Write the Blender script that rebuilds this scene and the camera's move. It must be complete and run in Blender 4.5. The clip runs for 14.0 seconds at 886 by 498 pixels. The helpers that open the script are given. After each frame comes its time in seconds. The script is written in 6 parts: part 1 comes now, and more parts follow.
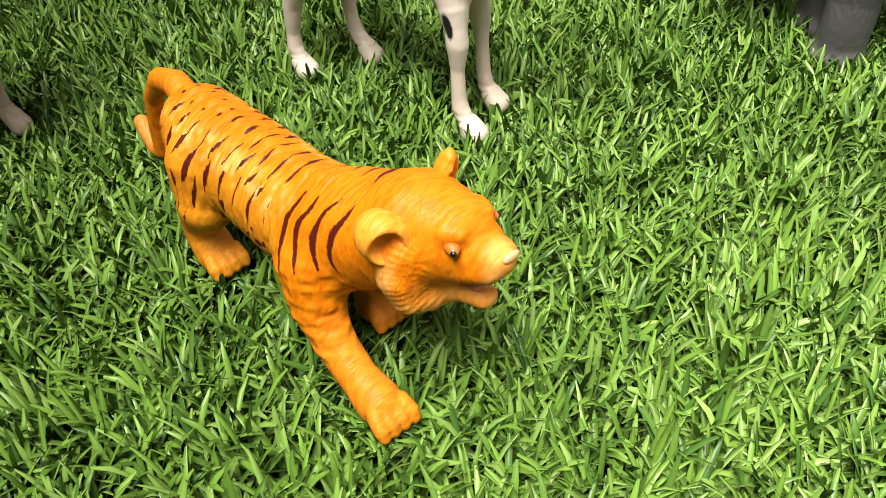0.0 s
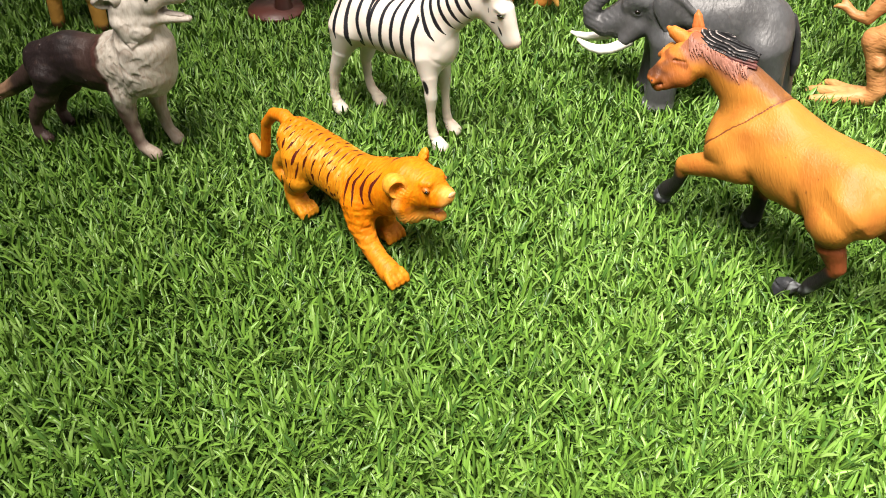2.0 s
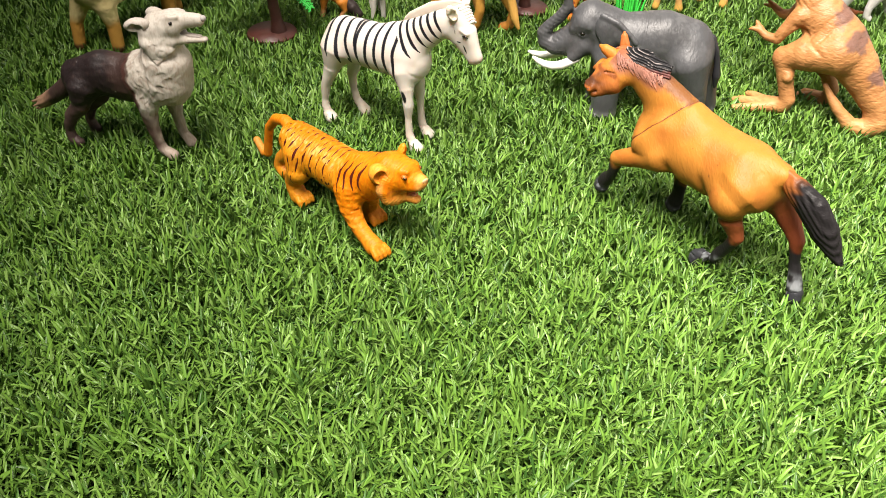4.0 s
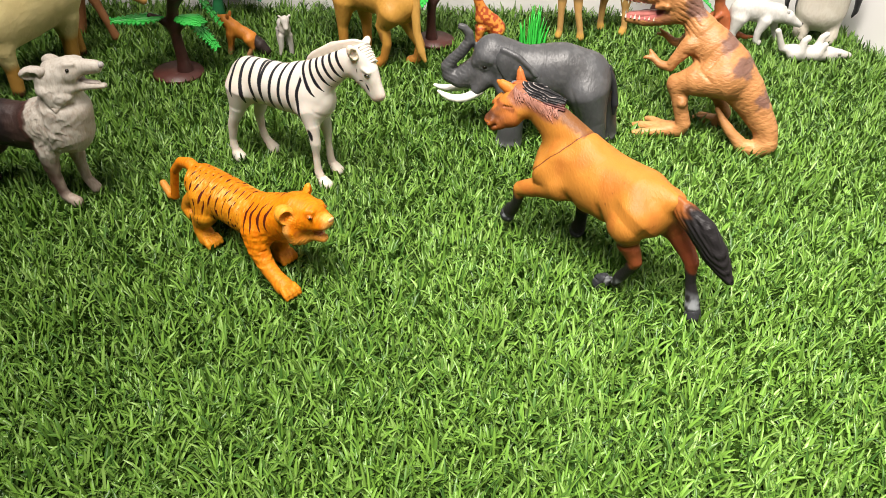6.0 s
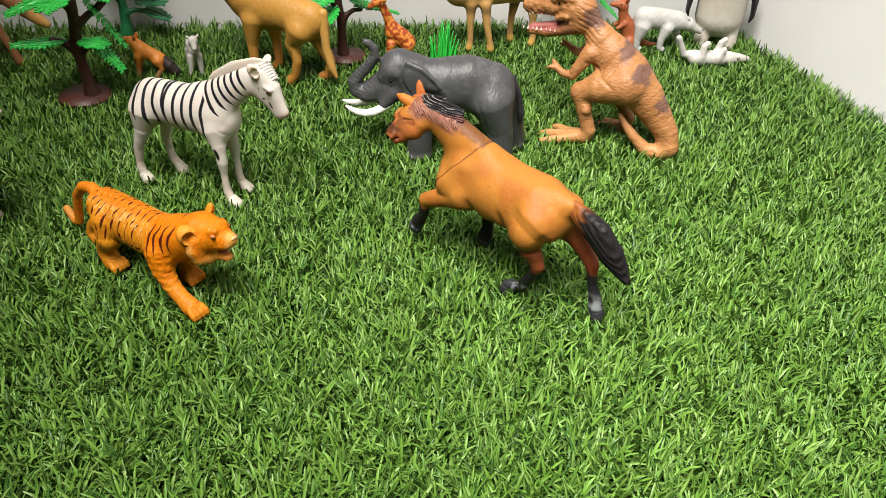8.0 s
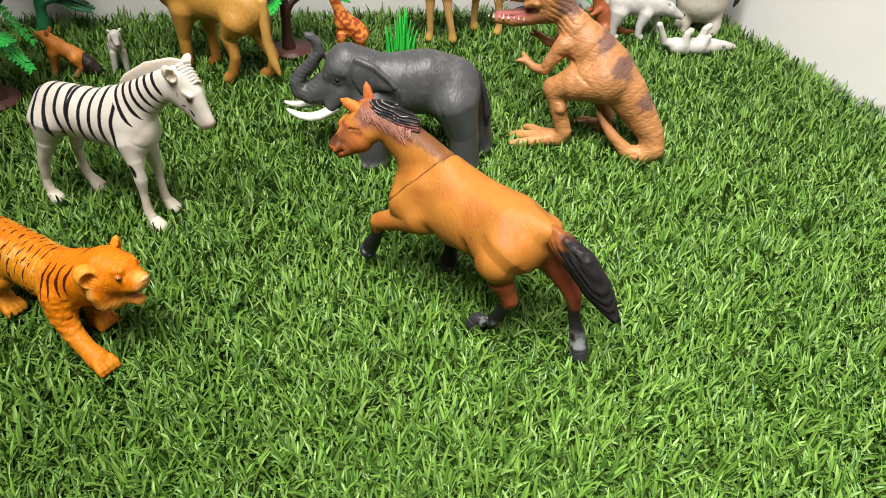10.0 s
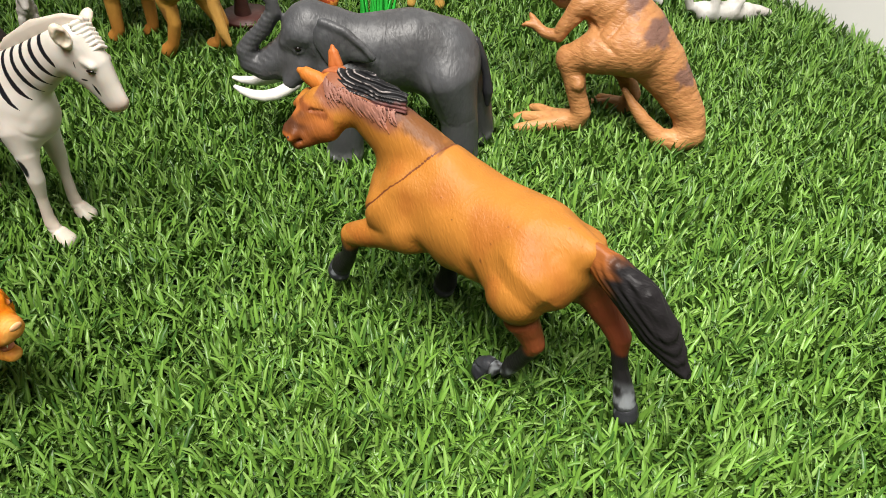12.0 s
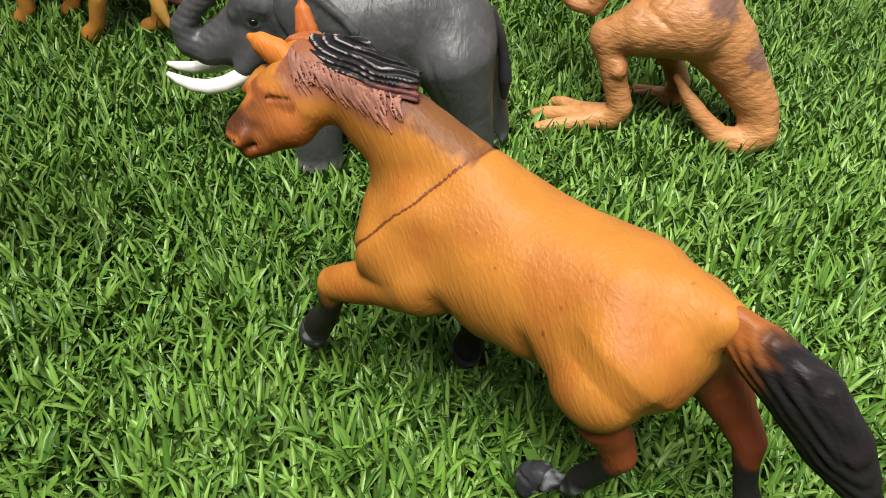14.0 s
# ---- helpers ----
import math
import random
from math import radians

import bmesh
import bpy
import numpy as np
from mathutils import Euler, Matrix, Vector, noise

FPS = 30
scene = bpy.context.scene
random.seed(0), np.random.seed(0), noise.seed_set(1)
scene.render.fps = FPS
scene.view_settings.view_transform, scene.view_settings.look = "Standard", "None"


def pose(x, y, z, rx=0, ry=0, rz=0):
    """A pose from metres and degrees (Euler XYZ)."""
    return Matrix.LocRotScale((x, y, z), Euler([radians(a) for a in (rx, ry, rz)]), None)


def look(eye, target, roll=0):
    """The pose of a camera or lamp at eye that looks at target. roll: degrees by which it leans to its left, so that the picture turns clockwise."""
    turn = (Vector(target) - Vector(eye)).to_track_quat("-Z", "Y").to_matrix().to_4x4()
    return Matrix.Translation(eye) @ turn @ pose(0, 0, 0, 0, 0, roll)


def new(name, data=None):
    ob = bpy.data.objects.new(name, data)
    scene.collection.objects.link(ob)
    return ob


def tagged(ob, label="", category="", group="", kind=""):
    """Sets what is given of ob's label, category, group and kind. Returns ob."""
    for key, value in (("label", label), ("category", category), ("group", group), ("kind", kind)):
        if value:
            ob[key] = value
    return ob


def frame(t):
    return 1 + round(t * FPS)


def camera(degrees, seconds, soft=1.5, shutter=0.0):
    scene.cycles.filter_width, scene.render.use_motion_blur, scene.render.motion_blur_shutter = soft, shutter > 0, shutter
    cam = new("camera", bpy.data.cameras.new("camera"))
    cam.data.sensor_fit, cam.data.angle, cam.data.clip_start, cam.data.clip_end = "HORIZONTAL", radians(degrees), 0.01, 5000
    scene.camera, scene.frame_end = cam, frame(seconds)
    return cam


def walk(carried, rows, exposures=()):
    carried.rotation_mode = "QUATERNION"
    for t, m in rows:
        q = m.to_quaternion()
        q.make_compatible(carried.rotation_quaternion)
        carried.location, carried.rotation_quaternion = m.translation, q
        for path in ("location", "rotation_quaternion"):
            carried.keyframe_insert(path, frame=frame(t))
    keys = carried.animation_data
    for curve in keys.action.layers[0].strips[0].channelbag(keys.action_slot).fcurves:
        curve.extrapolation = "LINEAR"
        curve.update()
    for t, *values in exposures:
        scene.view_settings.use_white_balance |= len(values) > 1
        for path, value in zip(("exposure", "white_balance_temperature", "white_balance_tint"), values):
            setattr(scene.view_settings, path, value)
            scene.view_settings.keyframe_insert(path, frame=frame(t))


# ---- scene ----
cam = camera(56.0, 14.0, soft=0.75)
PATH = [
    (0, (0.035, 0.037, 0.164), (0.013, 1.495, -1.204), -1.1),
    (0.5, (0.036, -0.004, 0.2), (0.025, 1.466, -1.156), -0.3),
    (1, (0.033, -0.032, 0.22), (0.029, 1.451, -1.122), 0.0),
    (1.5, (0.036, -0.089, 0.25), (0.048, 1.408, -1.077), 0.5),
    (2, (0.037, -0.143, 0.276), (0.068, 1.371, -1.031), 1.0),
    (2.5, (0.037, -0.186, 0.295), (0.091, 1.341, -0.995), 1.5),
    (3, (0.038, -0.215, 0.307), (0.105, 1.321, -0.972), 1.6),
    (5.3, (0.039, -0.226, 0.313), (0.173, 1.337, -0.928), 2.0),
    (5.5, (0.04, -0.226, 0.314), (0.204, 1.338, -0.922), 2.2),
    (6, (0.053, -0.226, 0.322), (0.289, 1.343, -0.895), 2.5),
    (6.5, (0.064, -0.228, 0.326), (0.361, 1.341, -0.878), 2.5),
    (7, (0.073, -0.233, 0.327), (0.41, 1.335, -0.867), 2.6),
    (7.5, (0.072, -0.234, 0.328), (0.429, 1.334, -0.861), 2.6),
    (8, (0.074, -0.235, 0.326), (0.444, 1.331, -0.862), 2.8),
    (8.5, (0.075, -0.226, 0.326), (0.46, 1.335, -0.864), 2.9),
    (9, (0.084, -0.202, 0.314), (0.491, 1.347, -0.884), 3.2),
    (9.2, (0.087, -0.194, 0.311), (0.503, 1.353, -0.888), 3.2),
    (11.3, (0.111, -0.106, 0.267), (0.565, 1.395, -0.973), 3.4),
    (11.5, (0.112, -0.095, 0.259), (0.576, 1.404, -0.98), 3.6),
    (12, (0.118, -0.066, 0.243), (0.597, 1.428, -0.997), 3.7),
    (12.5, (0.117, -0.042, 0.224), (0.618, 1.446, -1.015), 4.1),
    (13, (0.122, -0.018, 0.208), (0.644, 1.466, -1.027), 4.4),
    (13.5, (0.123, 0.007, 0.198), (0.659, 1.486, -1.037), 4.6),
    (14, (0.131, 0.027, 0.186), (0.682, 1.507, -1.041), 4.5),
]
walk(cam, [(t, look(eye, target, roll)) for t, eye, target, roll in PATH], [(0, 0.12, 6850, 13), (3.0, 0.2, 6850, 13), (5.5, 0.1, 6800, 13), (6.5, -0.26, 6600, 11), (7.5, -0.4, 6500, 10), (11.5, -0.44, 6500, 10), (14, -0.58, 6500, 10)])

# ---- light ----
world = bpy.data.worlds.new("room_air")
scene.world = world
world.use_nodes = True
world.node_tree.nodes["Background"].inputs[0].default_value = (0.9, 0.95, 1.0, 1)
world.node_tree.nodes["Background"].inputs[1].default_value = 0.25


def area_lamp(name, m, power, width, length, colour):
    lamp = bpy.data.lights.new(name, "AREA")
    lamp.shape, lamp.size, lamp.size_y, lamp.energy, lamp.color = "RECTANGLE", width, length, power, colour
    lamp.spread = radians(60)
    ob = new(name, lamp)
    ob.matrix_world = m
    return tagged(ob, "wide white lamp panel overhead, switched on", "lamp", kind="structure")


area_lamp("ceiling_lamp", pose(0.0, -0.24, 1.15, 15, -17.5), 13.0, 0.7, 0.9, (1.0, 0.955, 0.89))

# ---- materials ----


def nodes_of(name):
    m = bpy.data.materials.new(name)
    m.use_nodes = True
    t = m.node_tree
    return m, t.nodes, t.links, t.nodes["Principled BSDF"]


def noise_node(n, l, scale, detail=4.0, coords="Object", stretch=None, lean=0.0):
    c = n.new("ShaderNodeTexCoord")
    x = n.new("ShaderNodeTexNoise")
    x.inputs["Scale"].default_value, x.inputs["Detail"].default_value = scale, detail
    if stretch:
        mp = n.new("ShaderNodeMapping")
        mp.inputs["Scale"].default_value = stretch
        if lean:
            mp.vector_type = "TEXTURE"
            mp.inputs["Scale"].default_value = tuple(1 / k for k in stretch)
            mp.inputs["Rotation"].default_value = (0, lean, 0)
        l.new(c.outputs[coords], mp.inputs[0])
        l.new(mp.outputs[0], x.inputs["Vector"])
    else:
        l.new(c.outputs[coords], x.inputs["Vector"])
    return x


def mix(n, l, fac, a, b, blend="MIX"):
    x = n.new("ShaderNodeMix")
    x.data_type, x.blend_type = "RGBA", blend
    for sock, v in ((x.inputs[0], fac), (x.inputs[6], a), (x.inputs[7], b)):
        if isinstance(v, (int, float)):
            sock.default_value = v
        elif isinstance(v, tuple):
            sock.default_value = (*v, 1)
        else:
            l.new(v, sock)
    return x.outputs[2]


def ramp(n, l, src, a, b):
    x = n.new("ShaderNodeMapRange")
    x.inputs[1].default_value, x.inputs[2].default_value = a, b
    l.new(src, x.inputs[0])
    return x.outputs[0]


def painted(name, rough=0.45, mark=(0.012, 0.01, 0.01), reliefs=(), wash=0.0, tint=(0.5, 0.38, 0.32), sss=0.0, cracks=None, fray=0.4, gloss=0.4):
    """Moulded vinyl with its paint in the attribute 'paint' and drawn marks in 'mark'. reliefs: (scale, depth, stretch), and True for short leaning strokes of hair; fray: how ragged the drawn marks are; wash: how much darker paint sits in the first relief's grooves; cracks: (scale, depth, stretch) of a net of fine skin creases."""
    m, n, l, p = nodes_of(name)
    a = n.new("ShaderNodeAttribute")
    a.attribute_name = "paint"
    k = n.new("ShaderNodeAttribute")
    k.attribute_name = "mark"
    wear = noise_node(n, l, 700, 6)
    big = noise_node(n, l, 45, 3)
    col = mix(n, l, ramp(n, l, big.outputs[0], 0.3, 0.75), a.outputs["Color"], mix(n, l, 1.0, a.outputs["Color"], (0.88, 0.84, 0.8), "MULTIPLY"))
    last = None
    for scale, depth, stretch, *sparse in reliefs:
        x = noise_node(n, l, scale, 1.5, stretch=stretch, lean=0.55 if sparse else 0.0)
        x.inputs["Distortion"].default_value = 0.15
        if wash and last is None:
            groove = n.new("ShaderNodeMath")
            groove.operation = "MULTIPLY"
            groove.inputs[1].default_value = wash
            l.new(ramp(n, l, x.outputs[0], 0.52, 0.36), groove.inputs[0])
            col = mix(n, l, groove.outputs[0], col, mix(n, l, 1.0, col, tint, "MULTIPLY"))
        b = n.new("ShaderNodeBump")
        b.inputs["Strength"].default_value, b.inputs["Distance"].default_value = 1.0, depth
        l.new(ramp(n, l, x.outputs[0], 0.42, 0.66) if sparse else x.outputs[0], b.inputs["Height"])
        if last:
            l.new(last, b.inputs["Normal"])
        last = b.outputs[0]
    if cracks:
        tc, mp, warp = n.new("ShaderNodeTexCoord"), n.new("ShaderNodeMapping"), noise_node(n, l, 120, 2)
        mp.inputs["Scale"].default_value = cracks[2]
        bent = n.new("ShaderNodeMixRGB")
        bent.inputs[0].default_value = 0.004
        l.new(tc.outputs["Object"], bent.inputs[1])
        l.new(warp.outputs[1], bent.inputs[2])
        l.new(bent.outputs[0], mp.inputs[0])
        v = n.new("ShaderNodeTexVoronoi")
        v.feature = "DISTANCE_TO_EDGE"
        v.inputs["Scale"].default_value = cracks[0]
        l.new(mp.outputs[0], v.inputs["Vector"])
        net = ramp(n, l, v.outputs["Distance"], 0.0, 0.14)
        b = n.new("ShaderNodeBump")
        b.inputs["Strength"].default_value, b.inputs["Distance"].default_value = 0.8, cracks[1]
        l.new(net, b.inputs["Height"])
        if last:
            l.new(last, b.inputs["Normal"])
        last = b.outputs[0]
    edge = n.new("ShaderNodeMath")
    edge.operation = "MULTIPLY_ADD"
    edge.inputs[1].default_value = fray
    l.new(wear.outputs[0], edge.inputs[0])
    l.new(k.outputs["Fac"], edge.inputs[2])
    col = mix(n, l, ramp(n, l, edge.outputs[0], 0.42 + fray / 2, 0.54 + fray / 2), col, mark)
    l.new(col, p.inputs["Base Color"])
    r = n.new("ShaderNodeMapRange")
    r.inputs[3].default_value, r.inputs[4].default_value = rough - 0.08, rough + 0.12
    l.new(wear.outputs[0], r.inputs[0])
    l.new(r.outputs[0], p.inputs["Roughness"])
    p.inputs["Specular IOR Level"].default_value = gloss
    p.inputs["Subsurface Weight"].default_value = sss
    p.inputs["Subsurface Scale"].default_value = 0.002
    if last:
        l.new(last, p.inputs["Normal"])
    return m


def plain(name, colour, rough=0.5, vary=0.15, scale=60.0, depth=0.0, metal=0.0):
    m, n, l, p = nodes_of(name)
    x = noise_node(n, l, scale, 5)
    dark = tuple(c * (1 - vary) for c in colour)
    l.new(mix(n, l, ramp(n, l, x.outputs[0], 0.3, 0.7), colour, dark), p.inputs["Base Color"])
    p.inputs["Roughness"].default_value, p.inputs["Metallic"].default_value = rough, metal
    if depth:
        b = n.new("ShaderNodeBump")
        b.inputs["Distance"].default_value = depth
        l.new(x.outputs[0], b.inputs["Height"])
        l.new(b.outputs[0], p.inputs["Normal"])
    return m


def grass_material(name):
    m, n, l, p = nodes_of(name)
    a = n.new("ShaderNodeAttribute")
    a.attribute_name = "paint"
    patch = noise_node(n, l, 9, 3)
    col = mix(n, l, ramp(n, l, patch.outputs[0], 0.35, 0.7), a.outputs["Color"], mix(n, l, 1.0, a.outputs["Color"], (0.82, 0.86, 0.8), "MULTIPLY"))
    l.new(col, p.inputs["Base Color"])
    p.inputs["Roughness"].default_value = 0.42
    p.inputs["Specular IOR Level"].default_value = 0.42
    # each blade is cupped across its width: the attribute 'mark' runs from edge to edge
    side = n.new("ShaderNodeAttribute")
    side.attribute_name = "mark"
    cup = n.new("ShaderNodeMath")
    cup.operation = "MULTIPLY"
    l.new(side.outputs["Fac"], cup.inputs[0])
    l.new(side.outputs["Fac"], cup.inputs[1])
    b = n.new("ShaderNodeBump")
    b.inputs["Strength"].default_value, b.inputs["Distance"].default_value = 1.0, 0.00028
    l.new(cup.outputs[0], b.inputs["Height"])
    l.new(b.outputs[0], p.inputs["Normal"])
    tr = n.new("ShaderNodeBsdfTranslucent")
    l.new(mix(n, l, 1.0, col, (0.9, 1.0, 0.5), "MULTIPLY"), tr.inputs[0])
    ms = n.new("ShaderNodeMixShader")
    ms.inputs[0].default_value = 0.02
    l.new(p.outputs[0], ms.inputs[1])
    l.new(tr.outputs[0], ms.inputs[2])
    l.new(ms.outputs[0], n["Material Output"].inputs[0])
    return m


M_WALL = plain("wall_paint", (0.77, 0.76, 0.755), 0.55, 0.04, 14, 0.0004)
# for the added west wall: dark so that little light bounces back
M_DIMMING = plain("dimming_wall", (0.05, 0.035, 0.025), 0.6, 0.4, 20)
M_CEIL = plain("ceiling_paint", (0.8, 0.8, 0.79), 0.7, 0.03, 10)
M_FLOOR = plain("floor_tile", (0.45, 0.42, 0.38), 0.4, 0.12, 8)
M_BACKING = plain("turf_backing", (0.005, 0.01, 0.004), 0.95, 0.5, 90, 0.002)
M_GRASS = grass_material("turf_blade")
M_HORSE = painted("horse_vinyl", 0.5, (0.12, 0.036, 0.011), [(1050, 0.00007, (1.0, 1.0, 0.13), True), (900, 0.00005, (1, 1, 0.3)), (110, 0.0002, None)], 0.08, (0.7, 0.55, 0.42), fray=0.12, gloss=0.2)
M_HAIR = painted("horse_hair_vinyl", 0.4, (0.01, 0.01, 0.01), [(1300, 0.00015, (0.25, 1, 1))], gloss=0.12)
M_ZEBRA = painted("zebra_vinyl", 0.42, (0.008, 0.008, 0.012), [(140, 0.0003, None)], sss=0.1, fray=0.14)
M_TIGER = painted("tiger_vinyl", 0.5, (0.06, 0.007, 0.004), [(750, 0.0006, (1.0, 0.3, 0.3)), (120, 0.0002, None)], 0.4, (0.88, 0.55, 0.25), sss=0.05, fray=0.3, gloss=0.2)
M_ELEPH = painted("elephant_vinyl", 0.44, (0.01, 0.01, 0.01), [(600, 0.0003, (1, 0.4, 0.5)), (190, 0.00012, (0.6, 1, 1))], 0.2, (0.75, 0.75, 0.75), cracks=(330, 0.00003, (1.2, 1.2, 0.35)))
M_DINO = painted("dinosaur_vinyl", 0.5, (0.1, 0.045, 0.04), [(340, 0.00045, (0.6, 0.6, 1.7)), (1300, 0.00008, None)], 0.35, (0.66, 0.5, 0.43), cracks=(300, 0.00008, (0.6, 1.0, 1.6)))
M_WOLF = painted("wolf_vinyl", 0.55, (0.06, 0.025, 0.02), [(700, 0.0003, (1, 1, 0.35)), (1500, 0.00008, None)], 0.45, (0.72, 0.66, 0.6))
M_SMALL = painted("small_toy_vinyl", 0.5, (0.02, 0.015, 0.012), [(420, 0.0004, (1, 1, 0.5))], 0.2, (0.7, 0.62, 0.55))
M_WOOL = painted("sheep_vinyl", 0.7, (0.02, 0.015, 0.012), [(300, 0.0006, None), (120, 0.0006, None)])
M_BARK = plain("brown_plastic", (0.055, 0.017, 0.013), 0.5, 0.4, 180, 0.0006)
M_BASE = plain("red_brown_plastic", (0.075, 0.02, 0.015), 0.45, 0.3, 120, 0.0004)
M_LEAF = plain("green_plastic", (0.04, 0.5, 0.075), 0.38, 0.3, 120, 0.0003)
M_LEAF_DARK = plain("dark_green_plastic", (0.025, 0.2, 0.075), 0.35, 0.3, 120, 0.0003)
M_EYE = plain("eye_paint", (0.008, 0.006, 0.005), 0.12, 0.1)
M_IVORY = plain("tusk_paint", (0.82, 0.8, 0.75), 0.35, 0.1, 200)
M_PINK = plain("mouth_paint", (0.42, 0.14, 0.12), 0.4, 0.3, 200, 0.0004)
M_TOOTH = plain("tooth_paint", (0.75, 0.7, 0.55), 0.35, 0.2, 300)

# ---- solid modelling: rounded chains blended into one skin ----
CORNERS = [(0, 0, 0), (1, 0, 0), (0, 1, 0), (1, 1, 0), (0, 0, 1), (1, 0, 1), (0, 1, 1), (1, 1, 1)]
EDGES = [(a, b) for a in range(8) for b in range(a + 1, 8) if sum(abs(CORNERS[a][i] - CORNERS[b][i]) for i in range(3)) == 1]


def hash_noise(p, scale, seed=0):
    """Smooth value noise from 0 to 1 at points in millimetres."""
    q = np.asarray(p, np.float64) / scale + 100.0
    i = np.floor(q).astype(np.int64)
    f = q - i
    f = f * f * (3 - 2 * f)
    out = np.zeros(len(q))
    for c in CORNERS:
        k = i + np.array(c)
        h = (k[:, 0] * 374761393 + k[:, 1] * 668265263 + k[:, 2] * 2147483647 + seed * 974711) & 0x7FFFFFFF
        h = ((h ^ (h >> 13)) * 1274126177) & 0x7FFFFFFF
        w = np.prod(np.where(np.array(c), f, 1 - f), axis=1)
        out += w * (h / 0x7FFFFFFF)
    return out


def chain_distance(nodes, flat, X, Y, Z):
    best = None
    for a, b in zip(nodes[:-1], nodes[1:]):
        ax, ay, az, ar = a
        dx, dy, dz, dr = b[0] - ax, (b[1] - ay) / flat, b[2] - az, b[3] - ar
        px, py, pz = X - ax, (Y - ay) / flat, Z - az
        h = np.clip((px * dx + py * dy + pz * dz) / max(dx * dx + dy * dy + dz * dz, 1e-6), 0, 1)
        d = np.sqrt((px - h * dx) ** 2 + (py - h * dy) ** 2 + (pz - h * dz) ** 2) - (ar + h * dr)
        best = d if best is None else np.minimum(best, d)
    return best * min(1.0, flat)


def skin(chains, voxel=1.0):
    """Vertices in millimetres and quads of the blended union. A chain: (nodes of x y z r, blend, flat, cut)."""
    pts = np.array([n for c in chains if not c[3] for n in c[0]], float)
    lo = (pts[:, :3] - pts[:, 3:]).min(0) - 3 * voxel - 1
    hi = (pts[:, :3] + pts[:, 3:]).max(0) + 3 * voxel + 1
    count = np.ceil((hi - lo) / voxel).astype(int) + 1
    ax = [lo[i] + voxel * np.arange(count[i]) for i in range(3)]
    D = np.full(count, 12.0, np.float32)
    for nodes, blend, flat, cut in chains:
        a = np.array(nodes, float)
        pad = blend + 3 * voxel + 1
        s0 = np.maximum(((a[:, :3] - a[:, 3:]).min(0) - pad - lo) / voxel, 0).astype(int)
        s1 = np.minimum(((a[:, :3] + a[:, 3:]).max(0) + pad - lo) / voxel + 2, count).astype(int)
        sl = tuple(slice(s0[i], s1[i]) for i in range(3))
        X, Y, Z = np.meshgrid(*[ax[i][sl[i]].astype(np.float32) for i in range(3)], indexing="ij", sparse=True)
        d = chain_distance(nodes, flat, X, Y, Z)
        old = D[sl]
        if cut:
            h = np.maximum(blend - np.abs(old + d), 0) / blend
            D[sl] = np.maximum(old, -d) + h * h * blend / 4
        else:
            h = np.maximum(blend - np.abs(old - d), 0) / blend
            D[sl] = np.minimum(old, d) - h * h * blend / 4
    S = D < 0
    nx, ny, nz = D.shape
    tot = np.zeros((nx - 1, ny - 1, nz - 1), np.uint8)
    for c in CORNERS:
        tot += S[c[0]:nx - 1 + c[0], c[1]:ny - 1 + c[1], c[2]:nz - 1 + c[2]]
    active = (tot > 0) & (tot < 8)
    I = np.argwhere(active)
    index = np.full(active.shape, -1, np.int64)
    index[active] = np.arange(len(I))
    val = [D[I[:, 0] + c[0], I[:, 1] + c[1], I[:, 2] + c[2]] for c in CORNERS]
    pos, num = np.zeros((len(I), 3)), np.zeros(len(I))
    for a, b in EDGES:
        cross = (val[a] < 0) != (val[b] < 0)
        t = np.where(cross, val[a] / np.where(cross, val[a] - val[b], 1), 0)
        pa, pb = np.array(CORNERS[a], float), np.array(CORNERS[b], float)
        pos += np.where(cross[:, None], pa + t[:, None] * (pb - pa), 0)
        num += cross
    verts = lo + voxel * (I + pos / num[:, None])
    quads = []
    for axis, around in ((0, ((0, -1, -1), (0, 0, -1), (0, 0, 0), (0, -1, 0))), (1, ((-1, 0, -1), (-1, 0, 0), (0, 0, 0), (0, 0, -1))), (2, ((-1, -1, 0), (0, -1, 0), (0, 0, 0), (-1, 0, 0)))):
        first = [slice(1, -1)] * 3
        second = [slice(1, -1)] * 3
        first[axis], second[axis] = slice(0, -1), slice(1, None)
        A, B = S[tuple(first)], S[tuple(second)]
        off = np.array([0 if i == axis else 1 for i in range(3)])
        for inside in (True, False):
            e = np.argwhere((A != B) & (A == inside)) + off
            q = np.stack([index[e[:, 0] + o[0], e[:, 1] + o[1], e[:, 2] + o[2]] for o in around], 1)
            quads.append(q if inside else q[:, ::-1])
    return verts, np.concatenate(quads)


def mesh_from(name, verts, loops, sizes, mat, smooth=True, colours=None, marks=None):
    me = bpy.data.meshes.new(name)
    verts, loops, sizes = np.asarray(verts, np.float32), np.asarray(loops, np.int32).ravel(), np.asarray(sizes, np.int32)
    me.vertices.add(len(verts))
    me.vertices.foreach_set("co", verts.ravel())
    me.loops.add(len(loops))
    me.loops.foreach_set("vertex_index", loops)
    me.polygons.add(len(sizes))
    me.polygons.foreach_set("loop_start", np.concatenate([[0], np.cumsum(sizes)[:-1]]).astype(np.int32))
    me.polygons.foreach_set("loop_total", sizes)
    me.polygons.foreach_set("use_smooth", np.full(len(sizes), smooth))
    me.update(calc_edges=True)
    if colours is not None:
        at = me.attributes.new("paint", "FLOAT_COLOR", "POINT")
        at.data.foreach_set("color", np.concatenate([colours, np.ones((len(colours), 1))], 1).astype(np.float32).ravel())
        at = me.attributes.new("mark", "FLOAT", "POINT")
        at.data.foreach_set("value", (np.zeros(len(verts)) if marks is None else marks).astype(np.float32))
    me.materials.append(mat)
    return me


